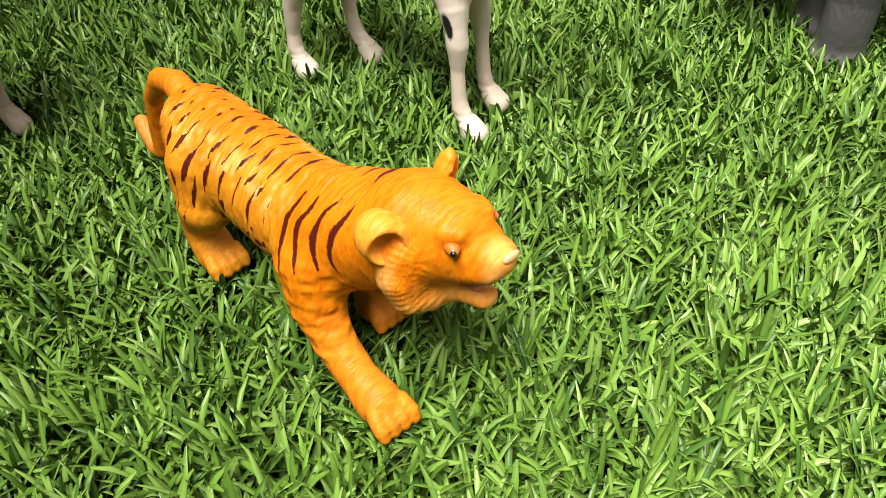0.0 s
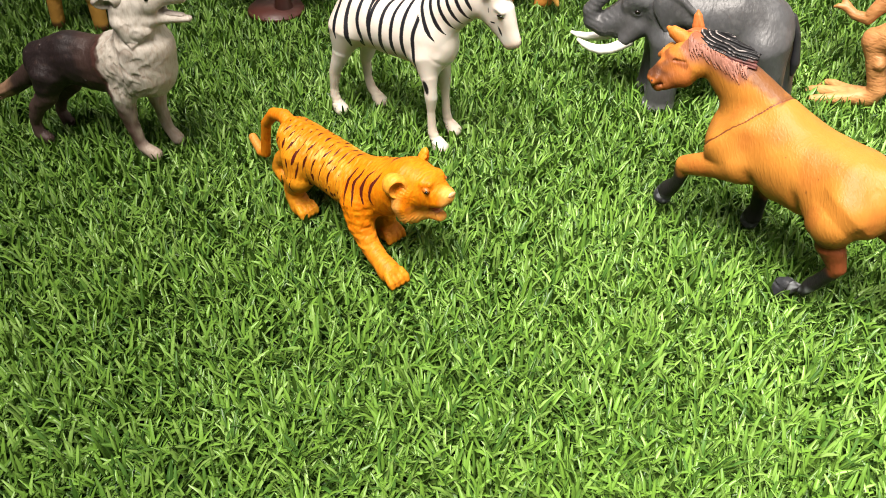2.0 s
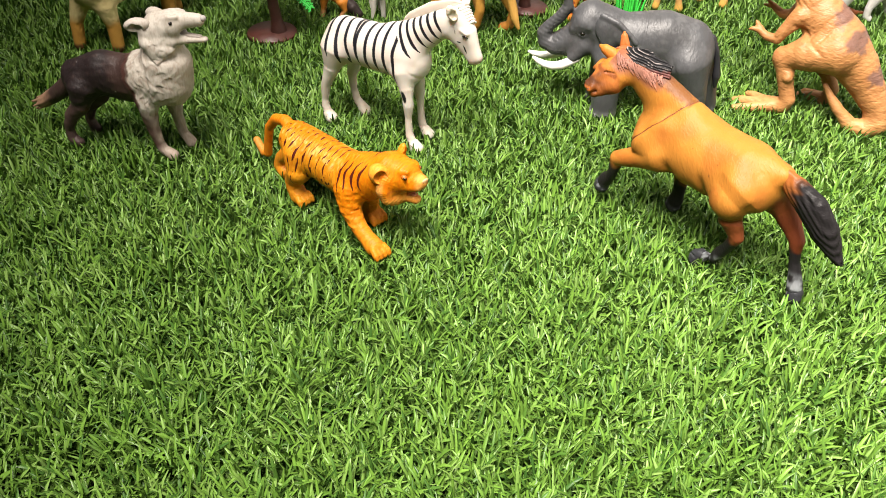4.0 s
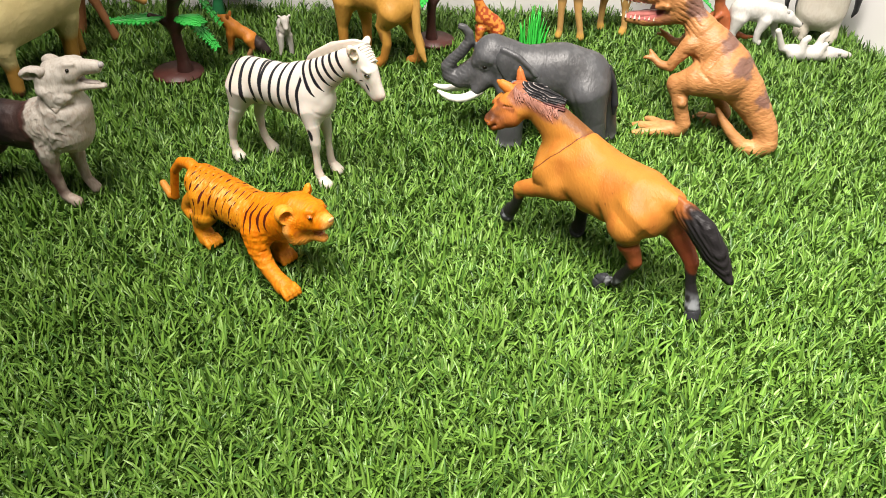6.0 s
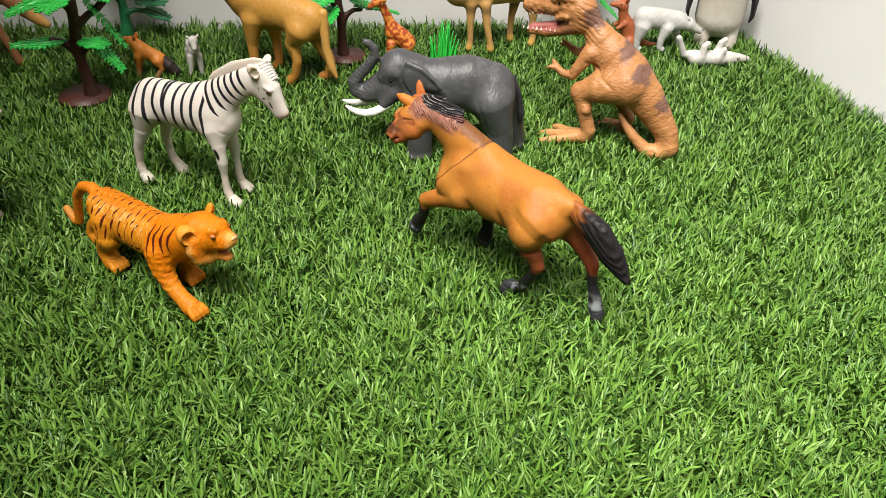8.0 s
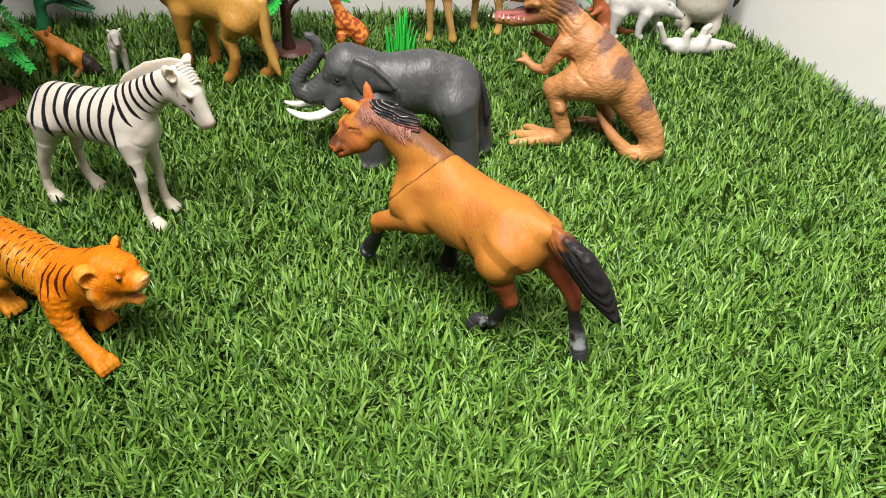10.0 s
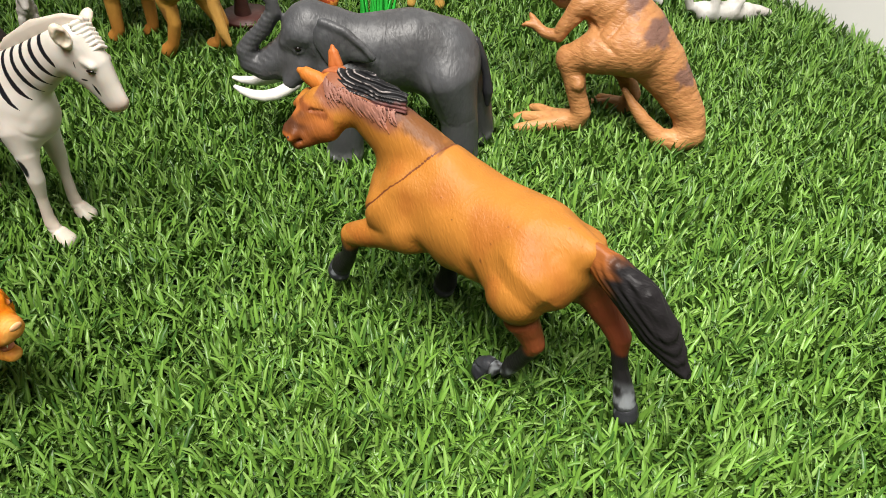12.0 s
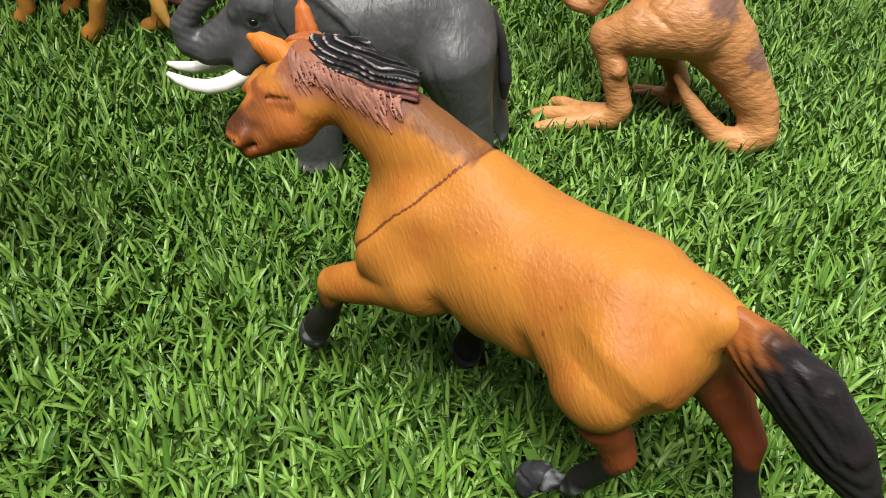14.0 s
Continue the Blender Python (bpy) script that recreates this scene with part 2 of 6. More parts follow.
def chain(nodes, blend=5.0, flat=1.0, cut=False):
    return (nodes, blend, flat, cut)


def solid(name, chains, paint, mat, parent, voxel=1.0, label="", carve=None):
    """A part whose skin is blended from chains in millimetres. paint(points) gives colours and marks; carve(points) raises the skin by so many millimetres."""
    v, q = skin(chains, voxel)
    colours, marks = paint(v)
    if carve:
        face = np.cross(v[q[:, 2]] - v[q[:, 0]], v[q[:, 3]] - v[q[:, 1]])
        normal = np.zeros_like(v)
        for k in range(4):
            np.add.at(normal, q[:, k], face)
        normal /= np.maximum(np.linalg.norm(normal, axis=1, keepdims=True), 1e-9)
        v = v + normal * carve(v)[:, None]
    ob = new(name, mesh_from(name, v * 0.001, q, np.full(len(q), 4), mat, True, colours, marks))
    ob.parent = parent
    return tagged(ob, label) if label else ob


def part(name, bm, mat, parent, label=""):
    me = bpy.data.meshes.new(name)
    bm.to_mesh(me)
    bm.free()
    me.materials.append(mat)
    for f in me.polygons:
        f.use_smooth = True
    ob = new(name, me)
    ob.parent = parent
    return tagged(ob, label) if label else ob


def one(colour, spread=0.06, seed=1):
    """A plain paint with slight blotches."""
    def paint(p):
        k = 1 + spread * (hash_noise(p, 6, seed) - 0.5) * 2
        return np.outer(k, np.array(colour)), np.zeros(len(p))
    return paint


def blend_to(c, colour, w):
    w = np.clip(w, 0, 1)[:, None]
    return c * (1 - w) + np.array(colour) * w


def soft(x, a, b):
    t = np.clip((x - a) / (b - a), 0, 1)
    return t * t * (3 - 2 * t)


def thing(name, x, y, heading, label, category="toy animal", group="", z=0.0, size=1.0):
    root = new(name)
    root.empty_display_size = 0.02
    root.matrix_world = pose(x, y, z, 0, 0, heading) @ Matrix.Scale(size, 4)
    return tagged(root, label, category, group)


def ball(name, centre, r, mat, parent, label="", scale=(1, 1, 1)):
    bm = bmesh.new()
    bmesh.ops.create_icosphere(bm, subdivisions=3, radius=r * 0.001)
    bmesh.ops.scale(bm, vec=scale, verts=bm.verts)
    bmesh.ops.translate(bm, vec=[c * 0.001 for c in centre], verts=bm.verts)
    return part(name, bm, mat, parent, label)


def ear(parent, base, tip, r, paint, mat, hollow=(0, 0, 0), flat=0.6, name="ear"):
    """A cupped ear: a cone with a scooped side towards hollow."""
    b, t, w = np.array(base, float), np.array(tip, float), np.array(hollow, float)
    mid = b + (t - b) * 0.45
    outline = ((0.0, 0.7), (0.18, 0.9), (0.38, 1.0), (0.58, 0.95), (0.76, 0.75), (0.9, 0.45), (1.0, 0.18))
    cs = [chain([(*(b + (t - b) * k), r * wide) for k, wide in outline], 2, flat)]
    if w.any():
        cs.append(chain([(*(b + (t - b) * 0.25 + w * r), r * 0.55), (*(mid + w * r), r * 0.68), (*(t - (t - b) * 0.2 + w * r), r * 0.2)], 1.0, flat, True))
    return solid(name, cs, paint, mat, parent, 0.5)


# ---- the place: walls, floor, turf ----


def slab(name, x0, y0, z0, x1, y1, z1, mat, label, turn=None):
    bm = bmesh.new()
    bmesh.ops.create_cube(bm, size=1)
    bmesh.ops.scale(bm, vec=(x1 - x0, y1 - y0, z1 - z0), verts=bm.verts)
    bmesh.ops.translate(bm, vec=((x0 + x1) / 2, (y0 + y1) / 2, (z0 + z1) / 2), verts=bm.verts)
    if turn:
        bmesh.ops.transform(bm, matrix=turn, verts=bm.verts)
    ob = part(name, bm, mat, None)
    for f in ob.data.polygons:
        f.use_smooth = False
    return tagged(ob, label, name.split("_")[0], kind="structure")


DEPTH = 0.0175
CORNER = (0.5606, 0.556)
NORTH_TURN, EAST_TURN = -5.3, 8.8
north, east = pose(*CORNER, 0, 0, 0, NORTH_TURN), pose(*CORNER, 0, 0, 0, EAST_TURN)
slab("floor", -0.8, -3.1, -0.12, 1.25, 0.8, -0.02, M_FLOOR, "plain tiled floor under the turf")
slab("wall_north", -1.4, 0, -0.02, 0.0, 0.1, 2.4, M_WALL, "plain white painted back wall", north)
slab("wall_east", 0, -3.65, -0.02, 0.1, 0.1, 2.4, M_WALL, "plain white painted side wall", east)
# added out of view, dark to cut the bounce on the left
slab("wall_west", -0.8, -3.0, -0.02, -0.7, 0.66, 2.4, M_DIMMING, "added unseen dark brown wall that dims the left side")
slab("wall_south", -0.8, -3.1, -0.02, 1.25, -3.0, 2.4, M_WALL, "plain white painted wall")
slab("ceiling", -0.8, -3.1, 2.4, 1.25, 0.8, 2.5, M_CEIL, "plain white painted ceiling")
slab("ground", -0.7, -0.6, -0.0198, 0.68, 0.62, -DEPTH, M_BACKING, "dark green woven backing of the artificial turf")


def wall_gap(x, y):
    """How far a point lies in front of the nearer of the two walls."""
    n, e = radians(NORTH_TURN), radians(EAST_TURN)
    dx, dy = x - CORNER[0], y - CORNER[1]
    return np.minimum(dx * math.sin(n) - dy * math.cos(n), -dx * math.cos(e) - dy * math.sin(e))


# ---- the animals in front ----


def make_horse():
    root = thing("toy_horse", 0.207, 0.1645, 124, "orange-brown vinyl toy horse with black mane, tail and lower legs")
    orange, red, black, white = (0.35, 0.14, 0.023), (0.15, 0.036, 0.014), (0.012, 0.011, 0.012), (0.36, 0.4, 0.43)
    rng = random.Random(4)

    def paint(p):
        x, y, z = p.T
        n = hash_noise(p, 4, 3)
        fleck = hash_noise(p * np.array([1, 1, 0.35]) + 0.4 * x[:, None] * np.array([0, 0, 1]), 1.5, 12)
        c = np.outer(1 + 0.12 * (hash_noise(p, 9, 4) - 0.5), orange)
        c = blend_to(c, (0.4, 0.13, 0.022), 0.5 * soft(-z + 5 * n, -50, -40) * (np.abs(x) < 45))
        c = blend_to(c, red, 0.9 * soft(-(z + 6 * n) - 0.25 * np.minimum(x + 40, 0), -51, -43) * soft(-x, 14, 22))
        c = blend_to(c, red, 0.5 * soft(-(z + 6 * n), -42, -34) * (x > 0))
        # red far thigh, darkened on into the hollow below the tail as painted shade
        c = blend_to(c, (0.16, 0.036, 0.015), 0.9 * soft(-(z + 5 * n), -68, -60) * soft(-y, -5, 1) * soft(-x, 38, 43))
        fl = (x > 46) & (z < 44) & (y > 8)
        low = soft(-z - 5 * n, -31, -27)
        c = blend_to(c, black, np.where(fl, soft(-z - 3 * n + 0.4 * (x - 50), -37, -33), low))
        sock = np.where(x < -45, soft(z, 2, 7) * soft(-z, -17, -9), soft(-z, -14, -9) * (x < 0))
        c = blend_to(c, white, sock * soft(n + 0.6 * fleck, 0.62, 1.0) * 0.5)
        hoof = ((x < -63) & (z < 7)) | ((x > -16) & (x < 0) & (z < 7)) | ((x > 56) & (z < 15) & fl)
        c = blend_to(c, (0.035, 0.037, 0.042), np.where(hoof, 0.8, 0))
        muzzle = y - 0.6 * z
        c = blend_to(c, (0.36, 0.1, 0.03), 0.6 * soft(muzzle + 3 * n, -38, -31) * (x > 60) * (z > 60))
        c = blend_to(c, (0.035, 0.013, 0.007), 0.9 * soft(muzzle + 6 * n, -28, -22.5) * (x > 62) * (z > 60))
        c = blend_to(c, (0.42, 0.13, 0.03), 0.8 * soft(muzzle + 2 * n, -20, -18) * (x > 62) * (z > 76.5))
        under = z - (88 + 0.28 * (x - 17))
        c = blend_to(c, (0.3, 0.08, 0.022), 0.8 * soft(-x + 5 * n, 50, 57) * (z > 62))
        hem_z = np.interp(x, [37, 47.6, 56, 64.6, 70], [94, 94.8, 96.3, 98.2, 100])
        crest = soft(z - hem_z + 3 * n, -8, -3) * soft(x, 32, 40) * (x < 70)
        c = blend_to(c, (0.17, 0.06, 0.042), crest * 0.8)
        fold_line = np.abs((z - 88.5) - 0.2 * (x - 66)) - 0.6 * n
        c = blend_to(c, (0.13, 0.035, 0.012), 0.7 * soft(-fold_line, -1.6, -0.3) * (x > 62) * (x < 77) * soft(y, 12, 15))
        speck = soft(hash_noise(p, 1.1, 51), 0.93, 0.97)
        c = blend_to(c, (0.05, 0.02, 0.01), 0.8 * speck * (x < 10) * (z > 45))
        rub = soft(hash_noise(p * np.array([1, 1, 0.6]), 11, 52), 0.55, 0.8) * soft(y, 6, 14) * (z > 42)
        c = blend_to(c, (0.28, 0.085, 0.016), 0.5 * rub)
        ridge = soft(under + 3 * n + 2 * fleck, -3.5, 0.5) * (x > 18) * (x <= 44)
        c = blend_to(c, (0.06, 0.024, 0.016), ridge * 0.7)
        cheek = soft(-np.abs(y - 10 - 0.3 * (88 - z)) + 2 * n, -2.5, 1) * (x > 60) * (z > 76) * (z < 94)
        c = blend_to(c, (0.34, 0.1, 0.025), cheek * 0.5)
        seam = np.abs((x - 19) * 0.785 + (z - 86) * 0.62 + 0.8 * (hash_noise(p, 5, 15) - 0.5))
        m = np.where((x > 14) & (x < 52) & (z > 46), np.clip(1.1 - seam * 1.3, 0, 0.58), 0)
        return c, m

    def carve(p):
        x, y, z = p.T
        seam = np.abs((x - 19) * 0.785 + (z - 86) * 0.62)
        groove = -0.5 * np.exp(-(seam / 0.7) ** 2) * (x > 14) * (x < 52) * (z > 46)
        fold = -1.7 * np.exp(-(((x + 8 + 0.25 * (58 - z)) / 2.6) ** 2)) * soft(-z, -64, -52) * soft(y, 2, 10)
        belly = 0.8 * (hash_noise(p * np.array([1, 1, 0.5]), 7, 21) - 0.5)
        under = z - (88 + 0.28 * (x - 17))
        lump = 0.25 * (hash_noise(p, 3, 24) - 0.5) * soft(under, -8, -2)
        stifle = 1.2 * np.exp(-((x + 17) / 5) ** 2 - ((z - 47) / 4.5) ** 2) * soft(y, 12, 20)
        girth = -1.3 * np.exp(-((x - 15 - 0.25 * (z - 52)) / 2.2) ** 2) * soft(-z, -60, -50) * soft(z, 38, 44) * soft(y, 4, 10)
        ham = -1.0 * np.exp(-((x + 40 + 0.35 * (z - 55)) / 2.0) ** 2) * soft(-z, -62, -54) * soft(z, 36, 44) * soft(y, 2, 8)
        hem = -1.2 * np.exp(-((z - 40.5 + 0.12 * (x + 25)) / 1.5) ** 2) * soft(-x, 12, 17) * soft(x, -44, -38) * soft(y, 9, 13)
        blade = 0.8 * np.exp(-((x - 29 - 0.3 * (z - 60)) / 6) ** 2 - ((z - 63) / 9) ** 2) * soft(y, 5, 11)
        hip = 0.7 * np.exp(-((x + 22) / 6) ** 2 - ((z - 72) / 5) ** 2) * soft(y, 5, 11)
        knobs = 0.9 * (hash_noise(p, 4.5, 71) - 0.5) * soft(x, 60, 66)
        return knobs + groove + fold + belly + lump + stifle + girth + ham + hem + blade + hip

    body = solid("body", [
        chain([(35, 0, 60.5, 15), (15, 0, 62, 19.6), (-6, 0, 61.5, 18.8), (-23, 0, 62.4, 18.8), (-31.5, 0, 61.5, 15)], 6, 0.95),
        chain([(24, 0, 70.5, 16.5), (40.5, 2, 80.5, 13.6), (54, 5, 89, 10.4), (66, 8, 91.5, 8.6)], 7, 0.66),
        chain([(68, 10, 92, 7.4), (72, 16.5, 86.5, 6.2), (74.4, 22.4, 80.6, 4.3), (75, 24.4, 78.4, 3.7)], 3.5, 0.95),
        chain([(65, 13, 86, 7.4), (66.5, 15, 82.4, 6.6)], 3, 0.85), chain([(66.5, 16, 81.4, 5.2), (70, 22, 77, 3.6), (72, 24.2, 75.4, 2.8)], 3, 0.9),
        chain([(72.4, 29, 76.6, 0.8), (68.5, 22, 77.8, 0.6)], 0.8, 1.0, True),
        chain([(63.8, 15.2, 91.2, 0.8), (67, 17.2, 91.8, 1.3), (70.4, 18.6, 90.2, 0.9)], 1.2), chain([(63.6, 16.4, 87.6, 0.6), (66.4, 18.4, 87.2, 0.9), (69.6, 19.2, 87.2, 0.6)], 1.0), chain([(64, 18.4, 89.4, 0.5), (69.4, 20.6, 88.8, 0.5)], 0.5, 1.0, True),
        chain([(77.2, 13.6, 90.6, 2.2), (79, 15.4, 88.4, 1.9)], 1.5),
        chain([(73.5, 17.4, 90, 1.5), (77.6, 17.6, 88, 2.4), (79.2, 17.4, 86.2, 2.0)], 1.5), chain([(80, 17.6, 83.8, 1.2), (76.5, 20, 84.8, 1.2), (74, 20.6, 86.4, 0.7)], 1.0, 1.0, True), chain([(79, 18, 82, 0.9), (75, 20.4, 83, 0.9)], 1.0),
        chain([(76.8, 25.6, 80.6, 1.4), (76, 27.2, 78.8, 1.4)], 1.5), chain([(72, 26.6, 79.4, 1.4), (72.8, 27.8, 78, 1.4)], 1.5),
        chain([(-29.5, 9.5, 58, 14.6), (-27.5, 13, 53.4, 11.9), (-28.5, 11.5, 41, 7.0), (-31.8, 10, 34, 4.9), (-34.4, 10, 29.8, 3.9), (-30.5, 9.2, 21, 3.2), (-28, 9, 16, 3.2), (-23, 9, 7, 3.4), (-17, 8, 3, 3.6), (-14.5, 8, 1.5, 3.6)], 4),
        chain([(-34, -9, 57, 14.2), (-44, -12, 47, 7.8), (-51.5, -13, 37.5, 5.0), (-56.6, -13, 31.5, 4.3), (-58, -12.6, 25, 3.3), (-59.6, -12, 19, 3.1), (-63, -11, 11.5, 3.9), (-65.5, -10, 6, 4.4)], 4),
        chain([(33, 11, 56, 12.5), (25, 14, 52.5, 8.4), (40, 16, 44.5, 6.2), (52, 17, 38, 4.7), (53.5, 17, 28, 3.4), (56, 16, 22.5, 3.7), (60, 15, 17, 4.6), (61, 15, 15, 4.6)], 5),
        chain([(30, -10, 50, 11), (25, -12, 36, 5.6), (24, -12, 26, 3.9), (24, -12, 17, 3.8), (25, -12, 11, 5)], 6),
        chain([(-36, 0, 72, 7.2), (-44, -0.5, 72, 5.2)], 5),
        chain([(43, 6, 55, 6.6), (44, 4, 60, 5.6)], 6), chain([(24, 11, 56, 9.6), (27, 10, 68, 7.6)], 7), chain([(5, 2, 57.5, 16.4), (-10, 2, 57, 15.4)], 6),
    ], paint, M_HORSE, root, 0.7, carve=carve)

    def tail_paint(p):
        c = np.outer(np.ones(len(p)), black)
        fleck = hash_noise(p * np.array([0.6, 1, 1]), 2.5, 5)
        return blend_to(c, (0.25, 0.08, 0.018), 0.9 * soft(p[:, 0] + 10 * fleck, -54, -42)), np.zeros(len(p))

    locks = [chain([(-40, 0, 72.6, 5), (-47, -0.5, 71.0, 5.8), (-54, -1, 67.6, 6.8), (-63.5, -2, 62.4, 8.6), (-73, -3, 53, 7.2), (-79, -4, 45.5, 4.6), (-83, -4, 40, 1.6)], 3, 0.6)]
    for i in range(22):
        a = i / 22 * 2 * math.pi
        o, u = 4.8 * math.cos(a), 6.6 * math.sin(a)
        w = rng.uniform(-0.8, 0.8)
        locks.append(chain([(-43 - u * 0.2, o * 0.5 - 0.5, 72 + u * 0.4, 0.9), (-52 - u * 0.4, o * 0.85 - 1, 69 + u * 0.75, 1.0), (-63.5 - u * 0.8, o - 2, 62.4 + u * 0.8 + w, 1.0), (-73 - u * 0.72, o - 3, 53 + u * 0.64 - w, 1.0), (-80 - u * 0.4, o * 0.7 - 4, 45.5 + u * 0.4, 0.9), (-84.4 + rng.uniform(-2.5, 1.5), o * 0.3 - 4, 40.4 + u * 0.2, 0.5)], 0.6))
    def comb(p):
        x, y, z = p.T
        v, u = -0.65 * x + 0.76 * z, -0.76 * x - 0.65 * z
        return 0.3 * np.sin(v * 2.3 + y * 1.7 + 1.6 * np.sin(u * 0.12) + 2 * hash_noise(p * np.array([0.4, 1, 0.4]), 5, 33)) * soft(-x, 44, 54)

    solid("tail", locks, tail_paint, M_HAIR, root, 0.6, "black tail, brown at the root", comb)

    def mane_paint(p):
        x, y, z = p.T
        c = np.outer(1 + 0.3 * hash_noise(p, 2, 8), (0.009, 0.009, 0.01))
        # pale lines on the lock crests: worn edges and highlights painted in together
        rows = np.sin((z - 0.1 * x) * 4.6 + 1.1 * np.sin(x * 0.45) + 3 * hash_noise(p * np.array([0.35, 1, 1]), 4, 27))
        c = blend_to(c, (0.42, 0.37, 0.36), 0.75 * soft(rows, 0.86, 1.0) * soft(hash_noise(p * np.array([0.5, 1, 1]), 3, 14), 0.35, 0.6))
        c = blend_to(c, (0.13, 0.05, 0.045), 0.9 * soft(-z - 0.12 * (x - 50) + 4 * hash_noise(p, 2, 9), -94.4, -92.2))
        return blend_to(c, (0.2, 0.075, 0.05), soft(x + 2 * hash_noise(p, 2, 19), 68, 70)), np.zeros(len(p))

    def lie(x, f):
        """A point of the mane: x along the crest, f from its ridge (0) to its hem (1)."""
        top = np.interp(x, [37.5, 44, 50, 52.5, 60, 69], [100, 101, 101.8, 103.4, 102.3, 100.6])
        hem = np.interp(x, [37, 47.6, 56, 64.6, 69], [94, 94.8, 96.3, 98.2, 99.2])
        y0 = np.interp(x, [37.5, 53, 69], [1.4, 4.6, 6.4])
        y1 = np.interp(x, [37, 47.6, 56, 64.6, 69], [3.8, 8.6, 10, 11.2, 11])
        return y0 + (y1 - y0) * f ** 0.8, top + (hem - top) * f

    strands = [chain([(67, 7, 98, 1.8), (56, 5.6, 98.6, 3.4), (47, 4.4, 97.6, 3.4), (40, 2.6, 97, 2.4)], 2), chain([(60, 8.6, 96, 1.6), (50, 7, 95, 2.2), (42, 4.6, 95, 2)], 2)]
    for i in range(99):
        f = (i % 11) / 10
        s = (i // 11) / 8
        x0 = 70 - 4.5 * f - 16 * s + rng.uniform(-1.5, 1.5)
        long = min(rng.uniform(13, 18), x0 - 36.5 - rng.uniform(0, 1.5))
        w = rng.uniform(-0.3, 0.3)
        nodes = []
        for k, r in enumerate((0.4, 0.66, 0.74, 0.7, 0.6, 0.4)):
            x = x0 - long * k / 5
            y, z = lie(x, f)
            nodes.append((x, y, z + w * (-1, 1, -0.6, 1, -1, 0.5)[k] - 0.3 * (k == 0), r))
        strands.append(chain(nodes, 0.4))

    def wave(p):
        x, y, z = p.T
        return 0.3 * np.sin((z - 0.1 * x) * 4.6 + 1.1 * np.sin(x * 0.45) + 3 * hash_noise(p * np.array([0.35, 1, 1]), 4, 27))

    solid("mane", strands, mane_paint, M_HAIR, root, 0.42, "black mane of sculpted locks", wave)

    # fine combed hair that runs from the hem of the mane down the neck
    co = np.empty(len(body.data.vertices) * 3, np.float32)
    body.data.vertices.foreach_get("co", co)
    co = co.reshape(-1, 3) * 1000
    hairs = []
    for i in range(38):
        x0 = 69 - 29 * i / 37 + rng.uniform(-0.3, 0.3)
        z0 = lie(x0, 1.0)[1] + 0.6
        long = rng.uniform(6, 10) * (1 if x0 > 44 else 0.6)
        nodes = []
        for k, r in enumerate((0.3, 0.36, 0.34, 0.28, 0.15)):
            u = long * k / 4
            x, z = x0 - 0.5 * u - 0.025 * u * u + 0.25 * math.sin(1.9 * k + i), z0 - 0.86 * u
            near = co[(np.abs(co[:, 0] - x) < 0.8) & (np.abs(co[:, 2] - z) < 0.8)]
            if len(near):
                nodes.append((x, float(near[:, 1].max()) - 0.08, z, r))
        if len(nodes) > 2:
            hairs.append(chain(nodes, 0.2))

    def hair_paint(p):
        c = np.outer(0.75 + 0.5 * hash_noise(p, 3, 61), (0.25, 0.115, 0.085))
        drop = np.interp(p[:, 0], [37, 47.6, 56, 64.6, 69], [94, 94.8, 96.3, 98.2, 99.2]) - p[:, 2]
        return blend_to(c, (0.3, 0.1, 0.03), 0.8 * soft(drop + 2 * hash_noise(p, 2, 62), 4, 9)), np.zeros(len(p))

    solid("neck_hair", hairs, hair_paint, M_HORSE, root, 0.34, "fine purple-brown combed hair under the mane")
    solid("forelock", [chain([(75, 7 + k, 97.5 - 0.4 * abs(k), 0.9), (72, 7 + k, 99.4, 1.1), (68, 6 + k * 0.8, 100.2, 1.0)], 0.4) for k in (-2.4, -0.8, 0.8, 2.4)], one((0.3, 0.09, 0.03)), M_HORSE, root, 0.5)
    solid("ear", [chain([(69.5, 11.5, 94.5, 3.4), (73.5, 12.6, 96.4, 3.9), (77.5, 13.8, 97.8, 3.1), (80.6, 14.8, 98.8, 1.3)], 2, 0.85), chain([(73, 9.5, 99.5, 1.6), (78, 11, 101, 1.6), (82, 13.5, 101, 0.7)], 0.8, 1, True)], one((0.46, 0.15, 0.026), 0.15), M_HORSE, root, 0.5)
    solid("ear", [chain([(71, 4, 96.5, 3), (72.5, 3.8, 100, 3.2), (74.2, 3.2, 104, 2.3), (75, 3, 106.5, 0.9)], 2, 0.8), chain([(70.2, 6, 99, 0.9), (71.6, 5.8, 104, 0.8)], 0.6, 1, True)], one((0.38, 0.11, 0.028), 0.2), M_HORSE, root, 0.5)
    ball("eye", (76.4, 19.2, 85.2), 0.9, M_EYE, root, "glossy dark painted eye")
    ball("eye", (79.5, 15.5, 89), 1.15, M_EYE, root, "glossy dark painted eye")
    ball("nostril", (72.9, 28.4, 78.6), 0.8, M_BARK, root)

    def hoof_paint(p):
        n = hash_noise(p, 2.2, 41)
        c = np.outer(1 + 0.4 * (hash_noise(p, 5, 40) - 0.5), (0.03, 0.032, 0.037))
        return blend_to(c, (0.3, 0.33, 0.36), 0.5 * soft(n, 0.7, 0.9)), np.zeros(len(p))

